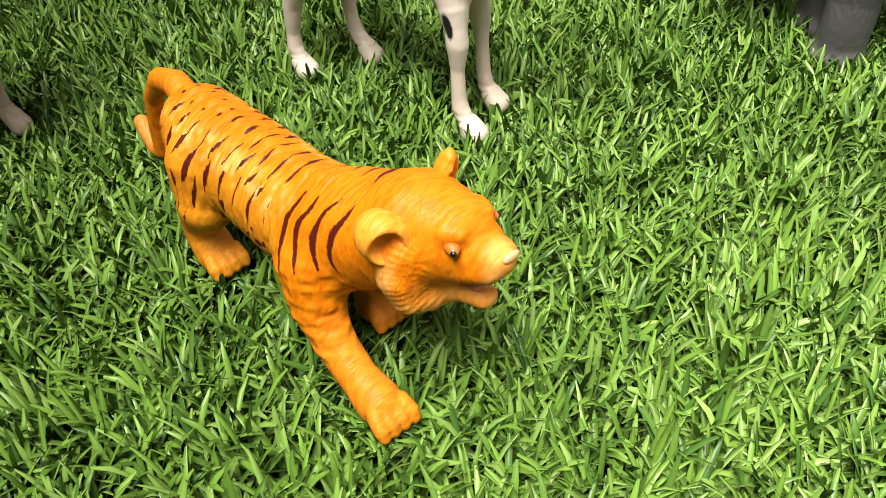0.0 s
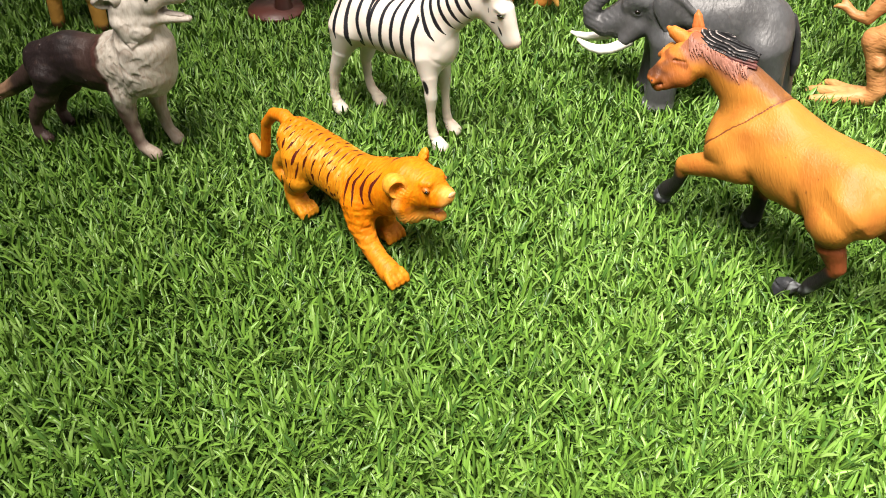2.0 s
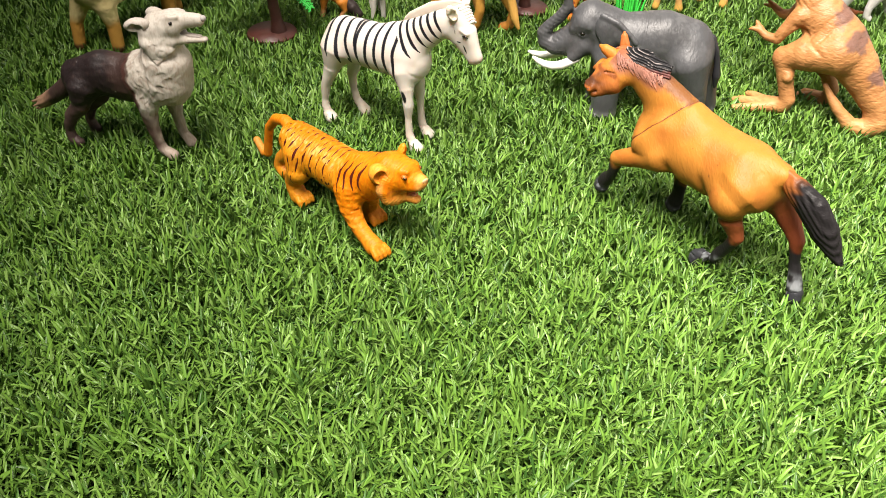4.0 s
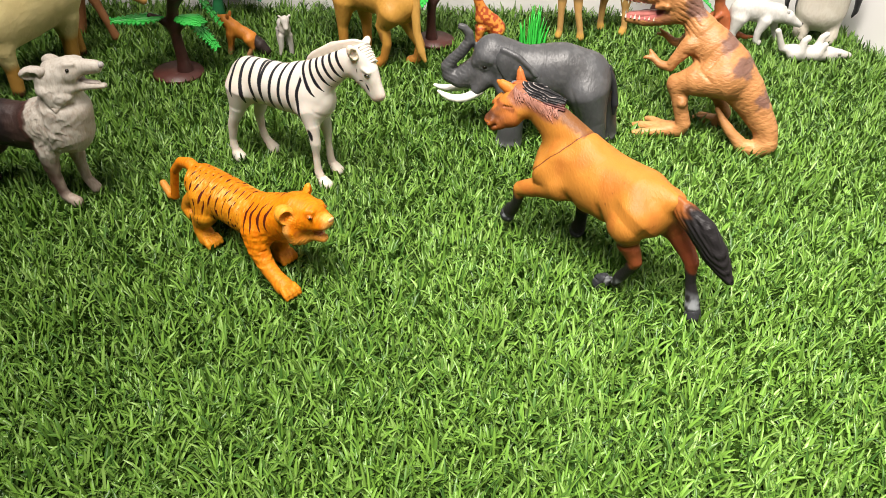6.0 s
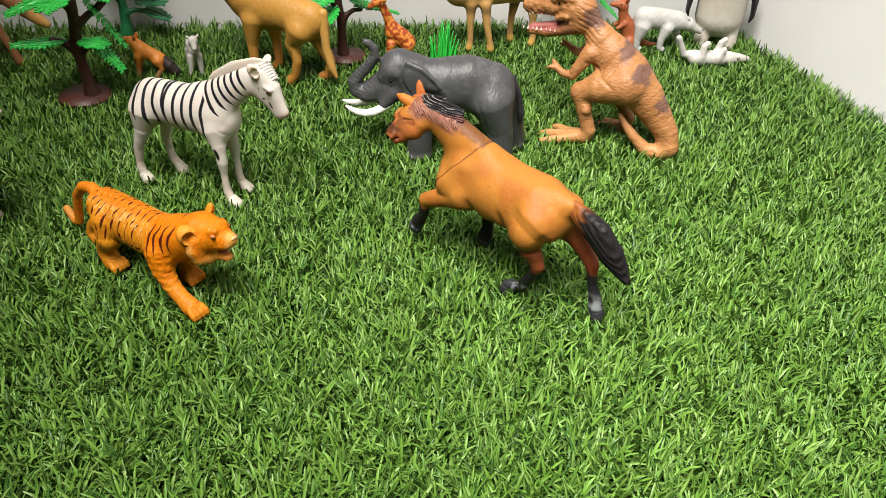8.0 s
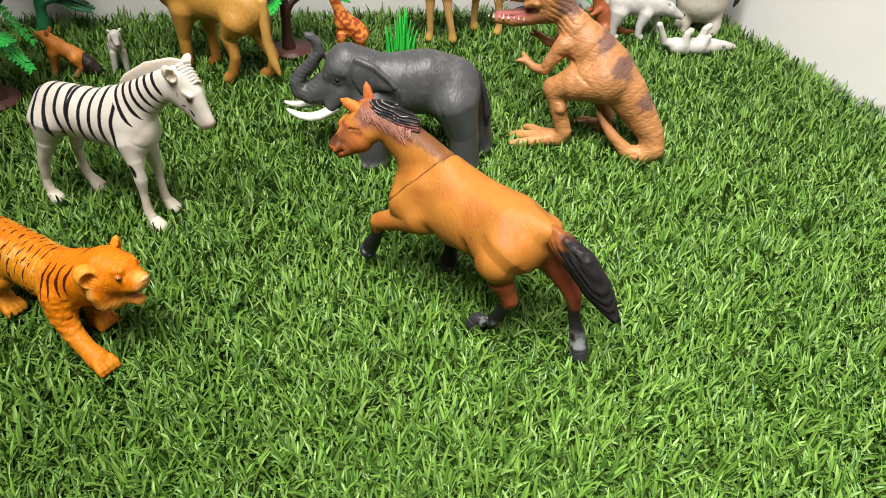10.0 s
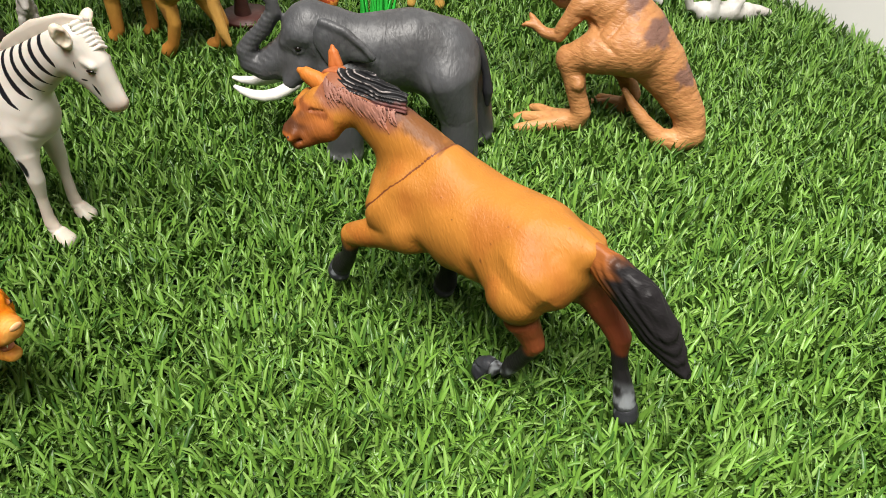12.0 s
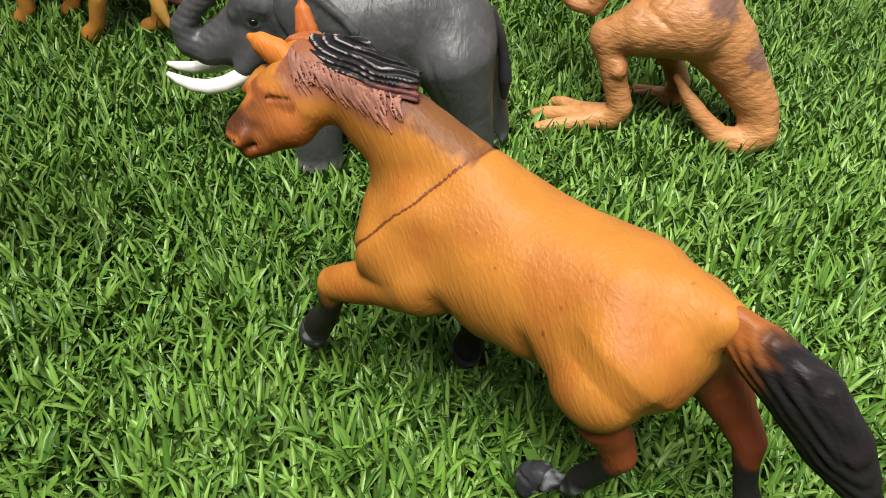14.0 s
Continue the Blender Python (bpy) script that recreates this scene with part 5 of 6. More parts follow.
def make_lion():
    root = thing("toy_lion", 0.0994, 0.4732, 143, "yellow-tan vinyl toy lion with dark mane standing on turf", z=-0.003)

    def paint(p):
        x, y, z = p.T
        c = np.outer(1 + 0.14 * (hash_noise(p, 8, 2) - 0.5), (0.5, 0.26, 0.05))
        c = blend_to(c, (0.45, 0.17, 0.03), soft(-z, -34, -4) * 0.7)
        c = blend_to(c, (0.07, 0.03, 0.012), soft(x - 0.4 * z, 28, 36) * 0.9 * (z > 36))
        c = blend_to(c, (0.14, 0.06, 0.02), 0.7 * soft(hash_noise(p * np.array([1, 1, 0.4]), 4, 8), 0.62, 0.85) * (x < 12) * (z < 52))
        return c, np.zeros(len(p))

    solid("body", [
        chain([(-15, 0, 58, 16), (8, 0, 60, 17), (34, 0, 60, 18), (44, 0, 62, 17)], 6, 0.85), chain([(48, 0, 68, 19), (62, 0, 78, 18)], 6, 0.95), chain([(68, 0, 80, 13), (84, 0, 76, 8)], 5),
        chain([(-10, 8, 50, 12.5), (-2, 9, 37, 6.4), (-7, 10, 22, 4.2), (-4, 10, 8, 3.8), (1, 10, 2, 5)], 5), chain([(-16, -8, 48, 12.5), (-21, -9, 32, 6.6), (-29, -10, 19, 4.2), (-26, -10, 6, 3.9), (-20, -10, 2, 5)], 5),
        chain([(38, 9, 50, 10), (40, 10, 28, 5), (39, 10, 8, 4), (43, 10, 2, 5)], 5), chain([(30, -9, 48, 9), (28, -10, 26, 4.6), (27, -10, 6, 3.8), (30, -10, 2, 4.8)], 5),
    ], paint, M_SMALL, root, 1.2)
    solid("tail", [chain([(-29, 0, 66, 4.2), (-31, 2, 50, 3.8), (-33, 3, 36, 3.6), (-38, 3, 20, 3.4), (-42, 3, 12, 1.6)], 2)], one((0.52, 0.29, 0.07)), M_SMALL, root, 0.9)


make_lion()


def make_sheep():
    root = thing("toy_sheep", -0.192, 0.453, 238, "cream-yellow woolly vinyl toy sheep with orange-tan legs")

    def paint(p):
        x, y, z = p.T
        c = np.outer(1 + 0.16 * (hash_noise(p, 7, 2) - 0.5), (0.62, 0.52, 0.25))
        c = blend_to(c, (0.5, 0.26, 0.05), soft(-z + 4 * hash_noise(p, 5, 5), -28, -20))
        c = blend_to(c, (0.12, 0.05, 0.02), soft(-z, -6, -3))
        c = blend_to(c, (0.55, 0.32, 0.2), soft(x, 52, 58) * (z > 60))
        return c, np.zeros(len(p))

    solid("body", [
        chain([(30, 0, 56, 24), (0, 0, 60, 26), (-32, 2, 60, 22)], 6, 0.85), chain([(40, -6, 66, 15), (48, -11, 80, 11), (58, -15, 88, 9), (66, -18, 82, 6)], 5),
        chain([(42, -12, 38, 7.65), (46, -17, 22, 5.1), (47, -18, 3, 4.76)], 5), chain([(36, 10, 38, 8.5), (34, 12, 22, 5.52), (34, 12, 3, 5.1)], 5),
        chain([(-32, 6, 40, 12), (-31, 7, 22, 6.5), (-31, 6, 3, 6)], 5), chain([(-40, -6, 40, 11), (-46, -4, 22, 6), (-47, -2, 3, 5.6)], 5),
    ], paint, M_WOOL, root, 1.3)


make_sheep()


def make_deer():
    root = thing("toy_deer", -0.171, 0.536, 0, "reddish-brown vinyl toy deer with lowered tan head on the turf")

    def paint(p):
        x, y, z = p.T
        c = np.outer(1 + 0.2 * (hash_noise(p, 7, 2) - 0.5), (0.3, 0.13, 0.055))
        c = blend_to(c, (0.55, 0.3, 0.09), soft(x - 0.3 * z, 26, 32))
        return c, np.zeros(len(p))

    solid("body", [
        chain([(-50, 0, 62, 14), (-20, 0, 63, 15), (4, 0, 62, 14)], 6, 0.8), chain([(8, 0, 64, 10), (26, 0, 58, 7.5), (40, -2, 46, 6.5), (50, -3, 37, 5), (55, -3, 33, 3.8)], 5, 0.85),
        chain([(8, -7, 52, 7), (16, -7, 30, 3.8), (23, -7, 10, 3.4), (26, -7, 1, 4)], 4), chain([(0, 7, 52, 7), (-2, 7, 28, 3.8), (-6, 7, 2, 4)], 4),
        chain([(-52, -7, 52, 8), (-54, -7, 28, 4), (-58, -7, 2, 4)], 4), chain([(-48, 7, 52, 8), (-46, 7, 28, 4), (-48, 7, 2, 4)], 4),
    ], paint, M_SMALL, root, 1.2)
    ear(root, (42, 4, 52), (40, 9, 57), 3, one((0.34, 0.15, 0.06)), M_SMALL)


make_deer()


def make_cow():
    root = thing("toy_cow", 0.2985, 0.518, 180, "yellow-tan vinyl toy cow with shade painted under its belly, on turf", size=0.95)

    def paint(p):
        x, y, z = p.T
        c = np.outer(1 + 0.14 * (hash_noise(p, 7, 2) - 0.5), (0.5, 0.29, 0.1))
        # shading of the belly's underside, put into the colour
        c = blend_to(c, (0.16, 0.1, 0.04), soft(-np.abs(z - 43), -6, -1) * 0.8)
        c = blend_to(c, (0.6, 0.36, 0.08), soft(-z, -10, -6) * 0.9)
        return c, np.zeros(len(p))

    solid("body", [
        chain([(44, 0, 62, 18), (10, 0, 64, 19), (-24, 0, 65, 18), (-38, 0, 66, 15)], 6, 0.75), chain([(54, 0, 74, 13), (72, 0, 88, 9), (82, 0, 84, 6)], 5),
        chain([(34, 7, 48, 5.55), (34, 8, 28, 3.4), (33, 8, 10, 2.96), (34, 8, 3, 3.7)], 5), chain([(20, 10, 48, 5.55), (18, 13, 28, 3.55), (14, 14, 10, 3.11), (13, 14, 3, 4.14)], 5),
        chain([(-16, -8, 48, 5.92), (-14, -10, 28, 3.55), (-14, -11, 10, 3.11), (-15, -11, 3, 4)], 5), chain([(-32, 2, 50, 9), (-33, 3, 28, 3.55), (-35, 3, 10, 3.11), (-34, 3, 3, 4.14)], 5),
    ], paint, M_SMALL, root, 1.2)


make_cow()


def make_giraffe():
    root = thing("toy_giraffe", 0.193, 0.489, 178, "small orange vinyl toy giraffe with red-brown spots on turf", size=1.0)

    def paint(p):
        x, y, z = p.T
        c = np.outer(1 + 0.1 * (hash_noise(p, 6, 2) - 0.5), (0.7, 0.25, 0.045))
        cell = hash_noise(p, 2.4, 8)
        c = blend_to(c, (0.33, 0.05, 0.014), soft(cell, 0.47, 0.52) * 0.95 * (z > 6))
        c = blend_to(c, (0.3, 0.07, 0.02), soft(x + 0.2 * z, 34, 37) * 0.6)
        return c, np.zeros(len(p))

    solid("body", [
        chain([(-8, 0, 20, 8.4), (-3, 0, 25, 8.8), (4, 0, 30, 7.6)], 4, 0.8), chain([(4, 0, 31, 6.4), (9, 0, 43, 4.3), (13.5, 0, 53, 3.6), (17, 0, 59, 3.8)], 4, 0.85), chain([(17, 0, 60, 4.4), (26, 0, 55, 2.4)], 3),
        chain([(7, -4, 20, 4), (8, -4, 8, 2.4), (8, -4, 0, 2.6)], 3), chain([(7, 4, 20, 4), (9, 4, 8, 2.4), (10, 4, 0, 2.6)], 3), chain([(-10, -4, 18, 4.4), (-11, -4, 8, 2.4), (-11, -4, 0, 2.6)], 3), chain([(-9, 4, 18, 4.4), (-9, 4, 8, 2.4), (-9, 4, 0, 2.6)], 3),
    ], paint, M_SMALL, root, 0.8)
    for sg in (-1, 1):
        solid("horn", [chain([(15, sg * 1.8, 63, 1.1), (13.5, sg * 2.2, 68, 1.3)], 1)], one((0.3, 0.07, 0.02)), M_SMALL, root, 0.5)
        ear(root, (14, sg * 3.5, 61), (12, sg * 7.5, 63), 1.6, one((0.7, 0.28, 0.06)), M_SMALL)


make_giraffe()


def make_fox():
    root = thing("toy_fox", -0.018, 0.4895, 167, "small orange vinyl toy fox with a black bushy tail", size=0.96)

    def paint(p):
        c = np.outer(1 + 0.14 * (hash_noise(p, 6, 2) - 0.5), (0.62, 0.22, 0.03))
        return blend_to(c, (0.5, 0.26, 0.12), soft(-p[:, 2], -9, -3)), np.zeros(len(p))

    solid("body", [chain([(17, 0, 22, 6.6), (8, 0, 18.5, 6.4), (2, 0, 15, 6.2)], 4, 0.85), chain([(18, 0, 24, 6.4), (22, 0, 28.5, 5.4), (25, 0, 31, 4.4)], 3), chain([(25, 0, 31, 4), (31, 0, 33.5, 1.6)], 2),
                   chain([(20, -4, 18, 4), (22, -4, 8, 2.2), (23, -4, 0, 2.4)], 3), chain([(20, 4, 18, 4), (21, 4, 8, 2.2), (22, 4, 0, 2.4)], 3), chain([(3, -4, 14, 4.6), (0, -4, 7, 2.4), (3, -4, 0, 2.4)], 3), chain([(3, 4, 14, 4.6), (0, 4, 7, 2.4), (4, 4, 0, 2.4)], 3)], paint, M_SMALL, root, 0.8)
    solid("tail", [chain([(-1, 0, 15, 4), (-6, 0, 9, 5.6), (-11, 0, 3, 4.6), (-15, 0, -2, 1.5)], 2)], one((0.03, 0.02, 0.018), 0.3), M_SMALL, root, 0.7, "black bushy tail")
    for sg in (-1, 1):
        ear(root, (21.5, sg * 3, 33), (20.5, sg * 4, 38), 1.8, one((0.5, 0.16, 0.03)), M_SMALL)
        ball("eye", (27.3, sg * 3, 32.5), 0.8, M_EYE, root)


make_fox()


def make_goat():
    root = thing("toy_goat", 0.0095, 0.493, -80, "tiny white vinyl toy goat with grey stripes on turf", size=0.93)

    def paint(p):
        x, y, z = p.T
        c = np.outer(1 + 0.14 * (hash_noise(p, 4, 2) - 0.5), (0.55, 0.53, 0.5))
        m = 0.8 * soft(np.sin(z * 2.2 + 1.5 * np.sin(y * 0.9)), 0.5, 0.9) * (z > 16) * (x < 6)
        return blend_to(c, (0.2, 0.2, 0.2), m), np.zeros(len(p))

    solid("body", [chain([(4, 0, 24, 6.2), (-10, 0, 24, 6)], 3, 0.95), chain([(6, 0, 30, 4.4), (10, 0, 35, 4)], 3), chain([(10, 0, 35, 3.8), (15, 0, 29, 2.4)], 2),
                   chain([(6, -4, 18, 3), (6, -5, 0, 2.2)], 2), chain([(6, 4, 18, 3), (6, 5, 0, 2.2)], 2), chain([(-12, -4, 18, 3), (-12, -4, 0, 2.2)], 2), chain([(-12, 4, 18, 3), (-12, 4, 0, 2.2)], 2)], paint, M_SMALL, root, 0.7)
    for sg in (-1, 1):
        ear(root, (8, sg * 3, 37), (8, sg * 6, 39), 1.4, one((0.6, 0.57, 0.54)), M_SMALL)


make_goat()


def make_kangaroo():
    root = thing("toy_kangaroo", 0.431, 0.503, 178, "small red-brown vinyl toy kangaroo upright on the turf", size=1.15)
    solid("body", [chain([(0, 0, 8, 9), (6, 0, 18, 7), (11, 0, 28, 4.4), (12, 0, 35, 4)], 4, 0.9), chain([(13, 0, 37, 4), (22, 0, 38, 2.2)], 3), chain([(4, -6, 6, 5), (12, -6, 1, 2.6)], 3), chain([(4, 6, 6, 5), (12, 6, 1, 2.6)], 3), chain([(-6, 0, 4, 4), (-18, 0, 1, 2), (-26, 0, 1, 1)], 3), chain([(10, -4, 22, 2.4), (16, -4, 18, 1.6)], 2), chain([(10, 4, 22, 2.4), (16, 4, 18, 1.6)], 2)],
          one((0.36, 0.1, 0.035), 0.2), M_SMALL, root, 0.8)
    for sg in (-1, 1):
        ear(root, (11, sg * 2.6, 39), (10, sg * 5, 45), 1.8, one((0.3, 0.07, 0.03)), M_SMALL)
        ball("eye", (15.5, sg * 3.2, 38.4), 0.7, M_EYE, root)


make_kangaroo()


def make_bear():
    root = thing("toy_polar_bear", 0.4645, 0.495, -7, "white vinyl toy polar bear walking on the turf", size=0.86)
    white = one((0.5, 0.5, 0.485), 0.08)
    solid("body", [chain([(-30, 0, 36, 13), (-10, 0, 35, 12), (8, 0, 33, 11)], 5, 0.85), chain([(10, 0, 32, 9), (22, 0, 29, 7.2)], 4), chain([(22, 0, 29, 7), (31, 0, 24, 5.2), (38, 0, 20.5, 3.4)], 3),
                   chain([(-4, -7, 26, 7), (-9, -8, 13, 4), (-9, -8, 4, 3.6), (-6, -8, 1, 4)], 4), chain([(8, 7, 26, 7), (15, 8, 12, 3.8), (19, 8, 2, 4)], 4), chain([(-33, -6, 27, 9), (-37, -8, 13, 4.2), (-37, -8, 4, 3.8), (-33, -8, 1, 4.2)], 4), chain([(-34, 6, 27, 9), (-44, 8, 12, 4), (-44, 8, 2, 4.2)], 4)], white, M_SMALL, root, 1.0)
    for sg in (-1, 1):
        ear(root, (20, sg * 5, 34.5), (19, sg * 6.5, 38.5), 2.2, white, M_SMALL)
        ball("eye", (30, sg * 4.4, 26.4), 0.9, M_EYE, root, "", (1.6, 0.6, 0.5))
    ball("nose", (41, 0, 21.6), 1.4, M_EYE, root)


make_bear()


def make_cub():
    root = thing("toy_polar_bear_cub", 0.4985, 0.455, 0, "white vinyl toy polar bear cub lying on its back", size=0.92)
    white = one((0.53, 0.52, 0.5), 0.08)
    solid("body", [chain([(-22, 0, 6, 8), (0, 0, 5, 8.2), (14, 0, 4, 7)], 4, 1.0), chain([(18, 0, 4, 6.5), (28, 0, 3, 5.6), (38, 0, 2, 3.2)], 4), chain([(-24, 3, 8, 5), (-35, 3, 10, 3.6), (-41, 3, 22, 3), (-44, 3, 28, 3)], 4), chain([(-18, -4, 10, 4.4), (-17, -4, 20, 3.4), (-14, -4, 23, 3.2)], 3), chain([(4, 4, 10, 4.2), (6, 4, 20, 3.2), (10, 4, 23, 3)], 3), chain([(2, -4, 8, 4), (6, -5, 16, 3)], 3)], white, M_SMALL, root, 0.9)
    ball("nose", (41, 0, 2.4), 1.2, M_EYE, root)
    ear(root, (25, -5, 5), (23, -7, 8), 2, white, M_SMALL)


make_cub()


def make_penguin():
    root = thing("toy_penguin", 0.523, 0.505, -112, "large vinyl toy penguin with cream belly and black flippers", size=0.91)

    def paint(p):
        x, y, z = p.T
        c = np.outer(1 + 0.08 * (hash_noise(p, 8, 2) - 0.5), (0.52, 0.49, 0.43))
        back = soft(-x + 0.02 * y * y, 6, 9)
        c = blend_to(c, (0.02, 0.02, 0.024), back)
        return blend_to(c, (0.02, 0.02, 0.024), soft(z, 84, 88)), np.zeros(len(p))

    solid("body", [chain([(0, 0, 32, 25), (0, 0, 58, 25), (0, 0, 80, 17), (2, 0, 98, 13)], 5, 1.05), chain([(6, -14, 16, 9), (10, -15, 6, 8), (14, -15, 2, 5)], 4), chain([(6, 14, 16, 9), (10, 15, 6, 8), (14, 15, 2, 5)], 4), chain([(12, 0, 98, 4), (24, 0, 96, 1.5)], 3)], paint, M_SMALL, root, 1.4)
    for sg in (-1, 1):
        solid("flipper", [chain([(-2, sg * 24, 76, 7), (-2, sg * 34, 52, 9), (-2, sg * 35, 34, 6), (-2, sg * 33, 26, 2.5)], 3, 0.4)], one((0.03, 0.03, 0.034), 0.3), M_SMALL, root, 1.0, "black flipper")


make_penguin()

# ---- plastic trees and the tuft ----


def frond(parent, start, way, length, width, droop, mat, seed):
    """A flat fern-like plastic frond: a rib with pairs of notched leaflets."""
    rng = random.Random(seed)
    bm = bmesh.new()
    way = Vector(way).normalized()
    across = way.cross(Vector((0, 0, 1))).normalized()
    pts = []
    for i in range(11):
        s = i / 10
        pts.append(Vector(start) * 0.001 + way * (length * s * 0.001) - Vector((0, 0, droop * s * s * 0.001)))
    for i in range(1, 11):
        s = i / 10
        size = width * (1 - 0.75 * abs(s - 0.35)) * 0.5
        here = pts[i]
        along = (pts[i] - pts[i - 1]).normalized()
        up = across.cross(along).normalized()
        for sg in (-1, 1):
            out = (across * sg + along * 0.55).normalized()
            for k in range(4):
                d = size * (k + 0.6) / 4
                c = here + out * (d * 0.001) + up * rng.uniform(-0.0006, 0.0006)
                r = max(size * 0.2, 1.1) * 0.001
                for turn in (-0.8, 0.8) if k < 3 else (0.0,):
                    tip = (out * math.cos(turn) + along * math.sin(turn) * 1.0).normalized()
                    side = tip.cross(up).normalized()
                    ring = [c - tip * r * 0.2, c + tip * r * 0.7 + side * r * 0.6, c + tip * r * 1.7 + side * r * 0.35, c + tip * r * 1.9, c + tip * r * 1.7 - side * r * 0.35, c + tip * r * 0.7 - side * r * 0.6]
                    top = [bm.verts.new(v + up * 0.0005) for v in ring]
                    low = [bm.verts.new(v - up * 0.0005) for v in ring]
                    bm.faces.new(top)
                    bm.faces.new(low[::-1])
                    for j in range(6):
                        bm.faces.new((top[j - 1], low[j - 1], low[j], top[j]))
            a, b = here, here + out * (size * 0.001)
            w = along * 0.0006
            q = [bm.verts.new(v) for v in (a - w, b - w, b + w, a + w)]
            bm.faces.new(q)
    rings = []
    for i, c in enumerate(pts):
        r = 0.0011 * (1 - 0.6 * i / 10)
        rings.append([bm.verts.new(c + (across * math.cos(a) + Vector((0, 0, 1)) * math.sin(a)) * r) for a in (0, math.pi / 2, math.pi, -math.pi / 2)])
    for p, q in zip(rings, rings[1:]):
        for j in range(4):
            bm.faces.new((p[j - 1], p[j], q[j], q[j - 1]))
    ob = part("frond", bm, mat, parent)
    for f in ob.data.polygons:
        f.use_smooth = False
    return ob


def disc_base(parent, r, mat):
    bm = bmesh.new()
    bmesh.ops.create_cone(bm, cap_ends=True, segments=40, radius1=r * 0.001, radius2=r * 0.00093, depth=0.004)
    bmesh.ops.bevel(bm, geom=[e for e in bm.edges if abs(e.verts[0].co.z - e.verts[1].co.z) < 1e-6], offset=0.0008, segments=2, affect="EDGES")
    return part("base", bm, mat, parent, "round red-brown plastic base")


def make_tree():
    root = thing("toy_tree", -0.080, 0.454, 0, "plastic toy tree with dark brown trunk and bright green fronds", "toy tree", "toy trees", z=0.0)
    disc_base(root, 22, M_BASE)
    solid("trunk", [chain([(6, 0, 0, 7.5), (5, 0, 12, 5), (3, 0, 30, 4.4), (2, 0, 44, 5.2), (4, 0, 62, 4.2), (6, 0, 90, 4), (6, 0, 112, 3)], 3),
                    chain([(2, 0, 40, 4), (-8, -1, 48, 3), (-15, -2, 51, 2.4)], 3), chain([(4, 0, 40, 4), (12, -2, 45, 3), (18, -3, 46, 2.4)], 3),
                    chain([(6, 0, 60, 3.4), (15, 0, 69, 3), (24, 0, 75, 2.8), (27, 0, 80, 2)], 3), chain([(24, 0, 75, 2.4), (30, 0, 79, 2)], 2),
                    chain([(5, 0, 74, 3.2), (-6, 0, 84, 2.6), (-16, 0, 92, 2)], 3)], one((0.045, 0.016, 0.012), 0.2), M_BARK, root, 0.9)
    frond(root, (-4, -3, 50), (-1, -0.25, 0.06), 38, 22, 1, M_LEAF, 1)
    frond(root, (6, -4, 50), (1, -0.5, 0.15), 22, 22, 4, M_LEAF, 2)
    frond(root, (14, -4, 50), (0.75, -0.3, -0.55), 28, 16, 6, M_LEAF, 3)
    frond(root, (14, -2, 86), (0.55, -0.15, -0.75), 46, 12, 2, M_LEAF, 4)
    frond(root, (-2, -4, 88), (-1, -0.3, -0.18), 38, 24, 3, M_LEAF, 5)
    frond(root, (4, -6, 90), (-0.5, -0.9, -0.1), 26, 24, 3, M_LEAF, 6)
    frond(root, (8, -4, 92), (0.9, -0.5, 0.05), 34, 24, 4, M_LEAF, 7)
    frond(root, (6, 2, 106), (0.3, 0.9, 0.3), 36, 26, 6, M_LEAF, 8)
    frond(root, (6, 0, 110), (-0.8, 0.3, 0.4), 38, 26, 6, M_LEAF, 9)
    frond(root, (6, 0, 110), (0.8, 0.2, 0.5), 38, 26, 6, M_LEAF, 10)


make_tree()


def make_tree_small():
    root = thing("toy_tree", 0.147, 0.509, 0, "smaller plastic toy tree with dark trunk and green leaves", "toy tree", "toy trees", size=0.96, z=0.001)
    disc_base(root, 20, M_BASE)
    solid("trunk", [chain([(-3, 0, 0, 6.5), (-4, 0, 12, 4.6), (-4, 0, 32, 4), (-6, 0, 50, 3.6), (-8, 0, 75, 3.2), (-8, 0, 92, 2.5)], 3), chain([(-4, 0, 33, 3.2), (2, 0, 42, 2.6), (8, 0, 46, 2.2), (15, 0, 46, 1.8)], 3), chain([(-6, 0, 46, 3), (-14, 0, 56, 2.2), (-20, 0, 60, 1.8)], 3)], one((0.045, 0.016, 0.012), 0.2), M_BARK, root, 0.9)
    frond(root, (-8, -4, 52), (-0.75, -0.5, -0.4), 30, 26, 4, M_LEAF, 21)
    frond(root, (-10, -4, 60), (-0.95, -0.3, -0.1), 30, 24, 4, M_LEAF, 22)
    frond(root, (4, -2, 56), (0.95, -0.2, -0.1), 30, 16, 4, M_LEAF, 23)
    frond(root, (8, 0, 50), (0.95, 0.1, -0.15), 42, 14, 3, M_LEAF, 24)
    frond(root, (-8, 0, 80), (0.5, -0.7, 0.2), 30, 24, 6, M_LEAF, 25)
    frond(root, (-8, 0, 88), (-0.6, 0.5, 0.4), 32, 26, 6, M_LEAF, 26)
    frond(root, (-8, 0, 88), (0.7, 0.4, 0.4), 32, 26, 6, M_LEAF, 27)


make_tree_small()


